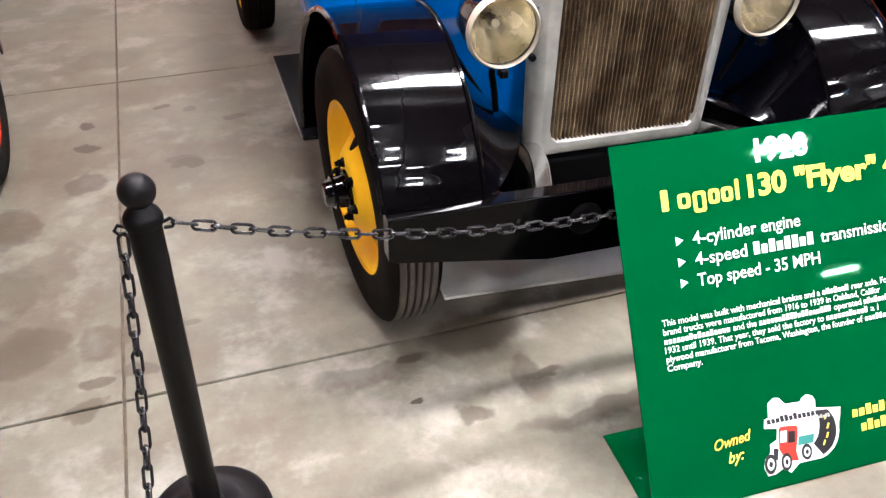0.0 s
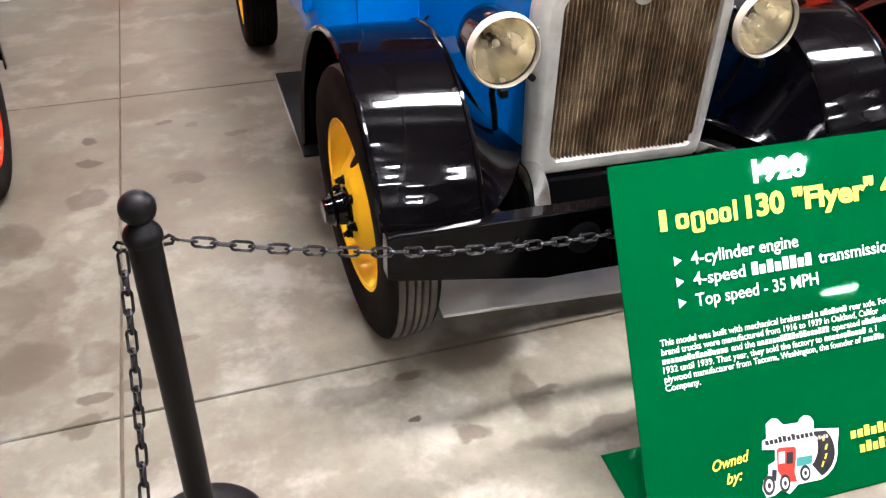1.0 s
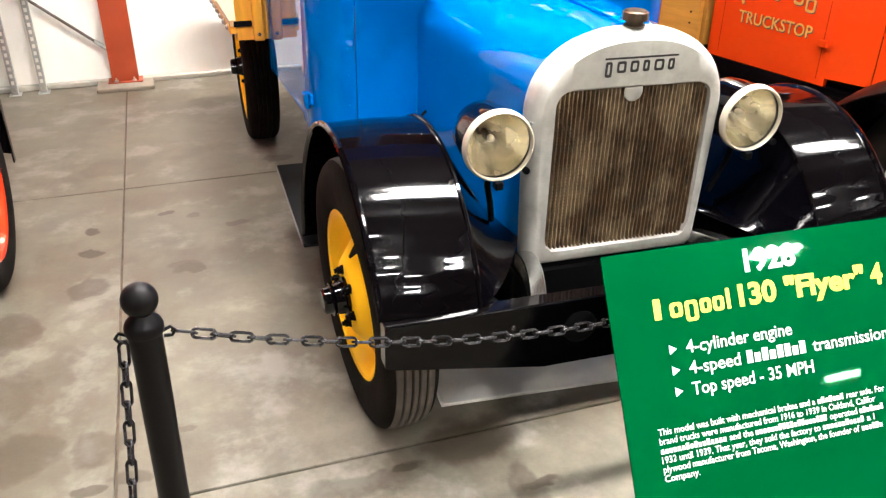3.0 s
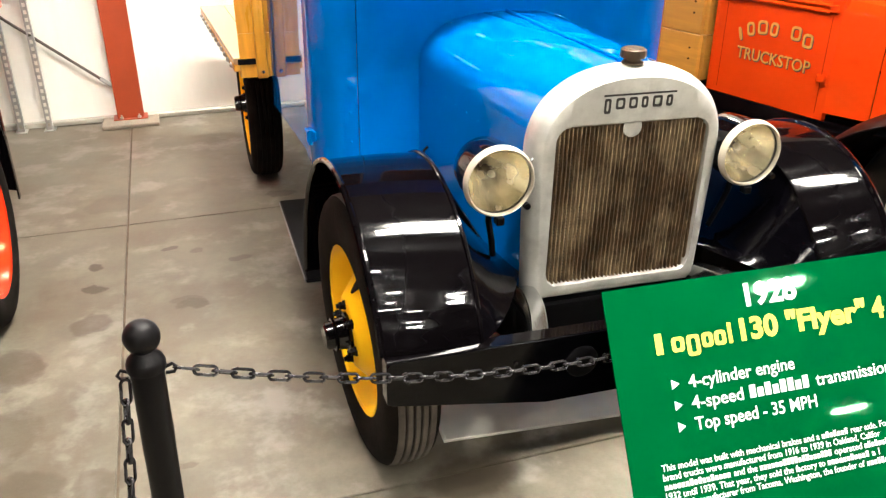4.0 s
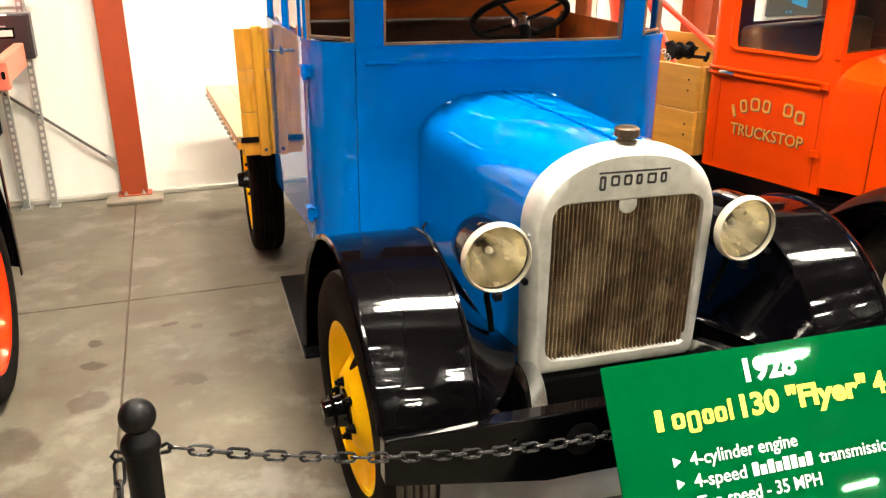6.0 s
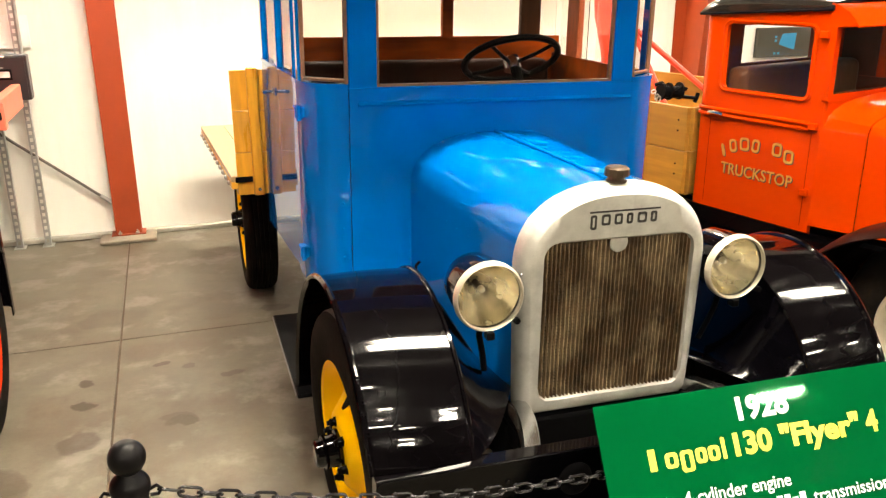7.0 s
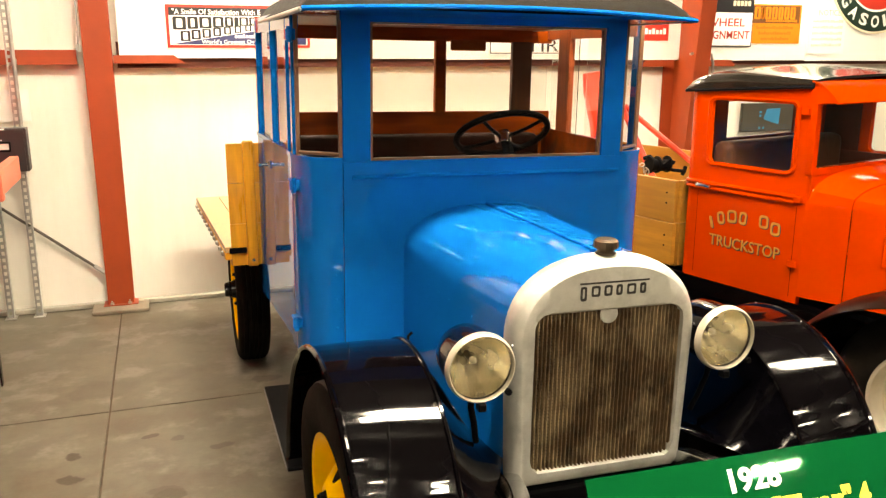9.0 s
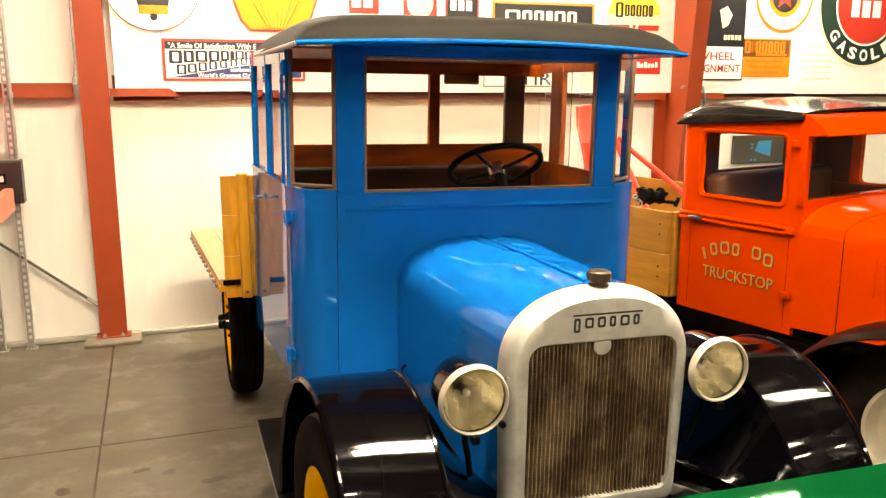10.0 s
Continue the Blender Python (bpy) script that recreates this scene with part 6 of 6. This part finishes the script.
# round sign with a shield
t = plate("round_sign", "round white sign with a black and gold shield", disc(0.335, 48), SIGN_WHITE, 0.075, 2.615)
part("ring", frame_of(bmesh.new(), disc(0.337, 48), disc(0.326, 48), -0.0085, -0.004), mat("worn_sign_rim", (0.22, 0.13, 0.09), 0.5, vary=0.4, scale=8), t)
shape(t, "shield", [(-0.16, 0.06), (0.16, 0.06), (0.10, -0.17), (0.0, -0.24), (-0.10, -0.17)], SIGN_BLACK)
shape(t, "shield_band", rect(0.20, 0.062, 0, -0.185), SIGN_GOLD, 0.0074)
shape(t, "shield_tip", disc(0.026, 16, 0.0, -0.235), SIGN_BLACK, 0.0078)
small_bars(t, SIGN_GOLD, [(-0.13, -0.055, 0.09, 0.26)], up(0, 0, 0.0076))

# gold shell-shaped sign
pts = [(-0.36, 0.20)] + [(-0.36 + 0.72 * k / 10, 0.32 + 0.03 * math.cos(k * math.pi)) for k in range(11)] + [(0.36, 0.20), (0.31, 0.03), (0.255, -0.13), (0.19, -0.20), (-0.19, -0.20), (-0.255, -0.13), (-0.31, 0.03)]
t = plate("shaped_sign", "gold scalloped sign with red edges", pts, SIGN_GOLD, 0.945, 2.505, 0.02)
for k in range(-3, 4):
    bm = tube(bmesh.new(), [(0.02 * k, -0.022, -0.18), (0.11 * k, -0.024, 0.30)], 0.006, 6)
    part("rib", bm, SIGN_ORANGE, t)
bm = tube(bmesh.new(), [(x, -0.02, z) for x, z in pts[12:] + pts[:1]], 0.007, 6)
part("red_edge", bm, SIGN_RED, t)

for label, x, w, mt, mt2 in (("narrow red sign with white mark", 1.63, 0.27, SIGN_RED, SIGN_WHITE), ("red sign with a pale oval", 2.09, 0.31, SIGN_RED, SIGN_CREAM), ("black sign with white mark and red edge", 2.45, 0.29, SIGN_BLACK, SIGN_WHITE)):
    t = plate("small_sign", label, rect(w, 0.5), SIGN_WHITE if mt is SIGN_RED else SIGN_RED, x, 2.68)
    shape(t, "ground", rect(w - 0.03, 0.47), mt)
    if mt2 is SIGN_CREAM:
        shape(t, "oval", disc(0.12, 32, 0, -0.14, 0.11), SIGN_CREAM, 0.0076)
    else:
        small_bars(t, mt2, [(-w * 0.36, -0.19, 0.11, w * 0.7)], up(0, 0, 0.0078))

# black sign with orange edge
t = plate("battery_sign", "black enamel sign with an orange border", rect(0.95, 0.40), SIGN_ORANGE, 3.19, 2.38)
shape(t, "ground", rect(0.91, 0.36), SIGN_BLACK)
hollow_blocks(t, SIGN_CREAM, -0.36, -0.01, 0.14, [0.95, 0.62, 0.62, 0.42, 0.70, 0.62], up(0, 0, 0.0078), gap=0.16, stroke=0.2)
t = plate("tyre_sign", "white sign with a thin border and black letters", rect(0.78, 0.16), SIGN_WHITE, 3.02, 1.955)
part("border", frame_of(bmesh.new(), rect(0.76, 0.14), rect(0.745, 0.125), -0.0068, -0.006), SIGN_BLACK, t)
words("TIRE", 0.15, up(-0.05, -0.055), SIGN_BLACK, t, width=0.40)

# oval oil sign and red plate under it
t = plate("oval_sign", "round yellow and cream oil sign with a red band", disc(0.275, 48), SIGN_CREAM, 4.06, 2.47)
bm = flat(bmesh.new(), [(0.262 * math.cos(a), 0.262 * math.sin(a)) for a in [k * math.pi / 24 for k in range(1, 24)]], up(0, 0))
part("upper_field", bm, SIGN_YELLOW, t, smooth=0)
bm = flat(bmesh.new(), [(0.255, -0.055), (-0.255, -0.055), (-0.25, -0.10), (0.25, -0.10)], up(0, 0, 0.0074))
part("red_band", bm, SIGN_RED, t, smooth=0)
bm = flat(bmesh.new(), [(-0.06, -0.02), (0.0, -0.19), (0.06, -0.02), (0.03, -0.02), (0.0, -0.12), (-0.03, -0.02)], up(0, 0, 0.0082))
part("chevron", bm, SIGN_CREAM, t, smooth=0)
hollow_blocks(t, SIGN_BLACK, -0.19, 0.008, 0.125, [0.62], up(0, 0, 0.0076), stroke=0.2)
hollow_blocks(t, SIGN_BLACK, -0.098, 0.018, 0.098, [0.48, 0.48, 0.54, 0.56, 0.44], up(0, 0, 0.0076), gap=0.10, stroke=0.2)
t = plate("quality_sign", "small red sign with white words", rect(0.30, 0.26), SIGN_RED, 4.20, 2.125)
words("QUALITY", 0.06, up(-0.13, 0.01), SIGN_WHITE, t, width=0.26, bold=0.001)
small_bars(t, SIGN_WHITE, [(-0.13, -0.075, 0.05, 0.26)], up(0, 0))

# wheel alignment board
t = plate("alignment_sign", "black and white wheel alignment sign", rect(0.62, 0.96), SIGN_BLACK, 4.925, 2.425, 0.02)
shape(t, "lower_field", rect(0.60, 0.29, 0, -0.325), SIGN_WHITE, 0.0206)
words("WHEEL", 0.10, up(-0.20, -0.30, 0.0214), SIGN_RED, t, width=0.42, bold=0.001)
words("ALIGNMENT", 0.10, up(-0.26, -0.41, 0.0214), SIGN_RED, t, width=0.54, bold=0.001)
small_bars(t, SIGN_CREAM, [(0.08, -0.12, 0.06, 0.20)], up(0, 0, 0.0206))
bm = flat(bmesh.new(), [(0.06, -0.02), (0.12, 0.01), (0.16, 0.10), (0.10, 0.18), (0.02, 0.14)], up(0, 0, 0.0206))
part("pale_figure", bm, SIGN_CREAM, t, smooth=0)

# orange sign, notice, round emblem, gasoline disc
t = plate("orange_sign", "orange enamel sign with a dark heading bar", rect(0.565, 0.35), SIGN_ORANGE, 5.507, 2.15)
bm = flat(bmesh.new(), rect(0.53, 0.155, 0, 0.085), up(0, 0))
part("heading_field", bm, mat("sign_brown", (0.16, 0.06, 0.02), 0.4), t, smooth=0)
hollow_blocks(t, SIGN_ORANGE, -0.25, 0.042, 0.11, [0.60, 0.30, 0.56, 0.56, 0.50, 0.54, 0.54], up(0, 0, 0.0076), gap=0.10, stroke=0.22)
small_bars(t, SIGN_ORANGE, [(-0.12, 0.018, 0.03, 0.36)], up(0, 0, 0.0076))
bm = bmesh.new()
for k in range(3):
    blocks_line(bm, -0.22 + 0.03 * k, -0.045 - 0.05 * k, 0.028, 0.42 - 0.05 * k, up(0, 0))
tagged(part("small_print", bm, mat("sign_rust", (0.55, 0.15, 0.012), 0.4), t, smooth=0), kind="stuff")
t = plate("notice_sign", "faded white notice with grey text", rect(0.43, 0.46), SIGN_WHITE, 6.115, 2.11)
words("NOTICE", 0.075, up(-0.12, 0.125), SIGN_GREY, t, width=0.26)
bm = bmesh.new()
for k in range(5):
    blocks_line(bm, -0.18, 0.06 - 0.055 * k, 0.026, 0.36, up(0, 0))
tagged(part("small_print", bm, mat("sign_faded", (0.60, 0.58, 0.50), 0.5), t, smooth=0), kind="stuff")
t = plate("round_emblem_sign", "round cream sign with a red star and yellow ring", disc(0.33, 48), SIGN_WHITE, 5.677, 2.715)
part("ring", frame_of(bmesh.new(), disc(0.33, 48), disc(0.305, 48), -0.0078, -0.006), SIGN_GOLD, t)
shape(t, "dark_field", disc(0.19, 40), SIGN_BLACK)
part("inner_ring", frame_of(bmesh.new(), disc(0.185, 40), disc(0.15, 40), -0.0086, -0.0074), SIGN_GOLD, t)
shape(t, "star", [(0.125 * (1 if k % 2 == 0 else 0.45) * math.sin(k * math.pi / 5), 0.125 * (1 if k % 2 == 0 else 0.45) * math.cos(k * math.pi / 5)) for k in range(10)], SIGN_RED, 0.009)
for a in (-125, -105, -75, -55, -20, 200):
    part("name_bar", flat(bmesh.new(), rect(0.03, 0.045), up(0.25 * math.cos(radians(a)), 0.25 * math.sin(radians(a)), 0.0066, a + 90)), SIGN_GREY, t, smooth=0)
t = plate("gasoline_sign", "large round green gasoline sign with a red centre", disc(0.59, 64), SIGN_GREEN, 6.675, 2.665, 0.01)
part("rim", frame_of(bmesh.new(), disc(0.595, 64), disc(0.575, 64), -0.013, -0.008), SIGN_CREAM, t)
shape(t, "white_ring", disc(0.39, 56), SIGN_WHITE, 0.0106)
shape(t, "red_centre", disc(0.37, 56), SIGN_RED, 0.0116)
for k, ch in enumerate("GASOLINE"):
    a = 218 + 17.5 * k
    words(ch, 0.15, up(0.52 * math.cos(radians(a)), 0.52 * math.sin(radians(a)), 0.0108, a + 90) @ pose(-0.05, -0.01, 0), SIGN_WHITE, t, width=0.10, bold=0.005)
small_bars(t, SIGN_WHITE, [(-0.20, -0.12, 0.22, 0.40)], up(0, 0, 0.0126))


# ---- wall screen beyond the tow truck's cab ----
scr = thing("wall_screen", "dark wall screen showing a small cyan picture", "screen", pose(5.40, 6.46, 1.29))
part("case", B(-0.15, 0.55, -0.02, 0.02, -0.135, 0.135, bev=0.006), mat("dark_screen", (0.06, 0.056, 0.045), 0.4, vary=0.1), scr)
CYAN = glow_mat("cyan_picture", (0.06, 0.42, 0.75), 0.3)
CYAN.node_tree.nodes["Principled BSDF"].inputs["Base Color"].default_value = (0.02, 0.12, 0.2, 1)
part("picture", prism(bmesh.new(), [(0.10, 0.0), (0.13, 0.078), (0.285, 0.083), (0.275, -0.07), (0.20, -0.05), (0.10, -0.02)], -0.024, -0.0205, "xz"), CYAN, scr, "lit cyan picture")
for x, z in ((0.055, 0.05), (0.055, 0.015), (0.055, -0.10), (0.10, -0.10)):
    part("picture_mark", B(x - 0.01, x + 0.012, -0.024, -0.0205, z - 0.01, z + 0.01), CYAN, scr)
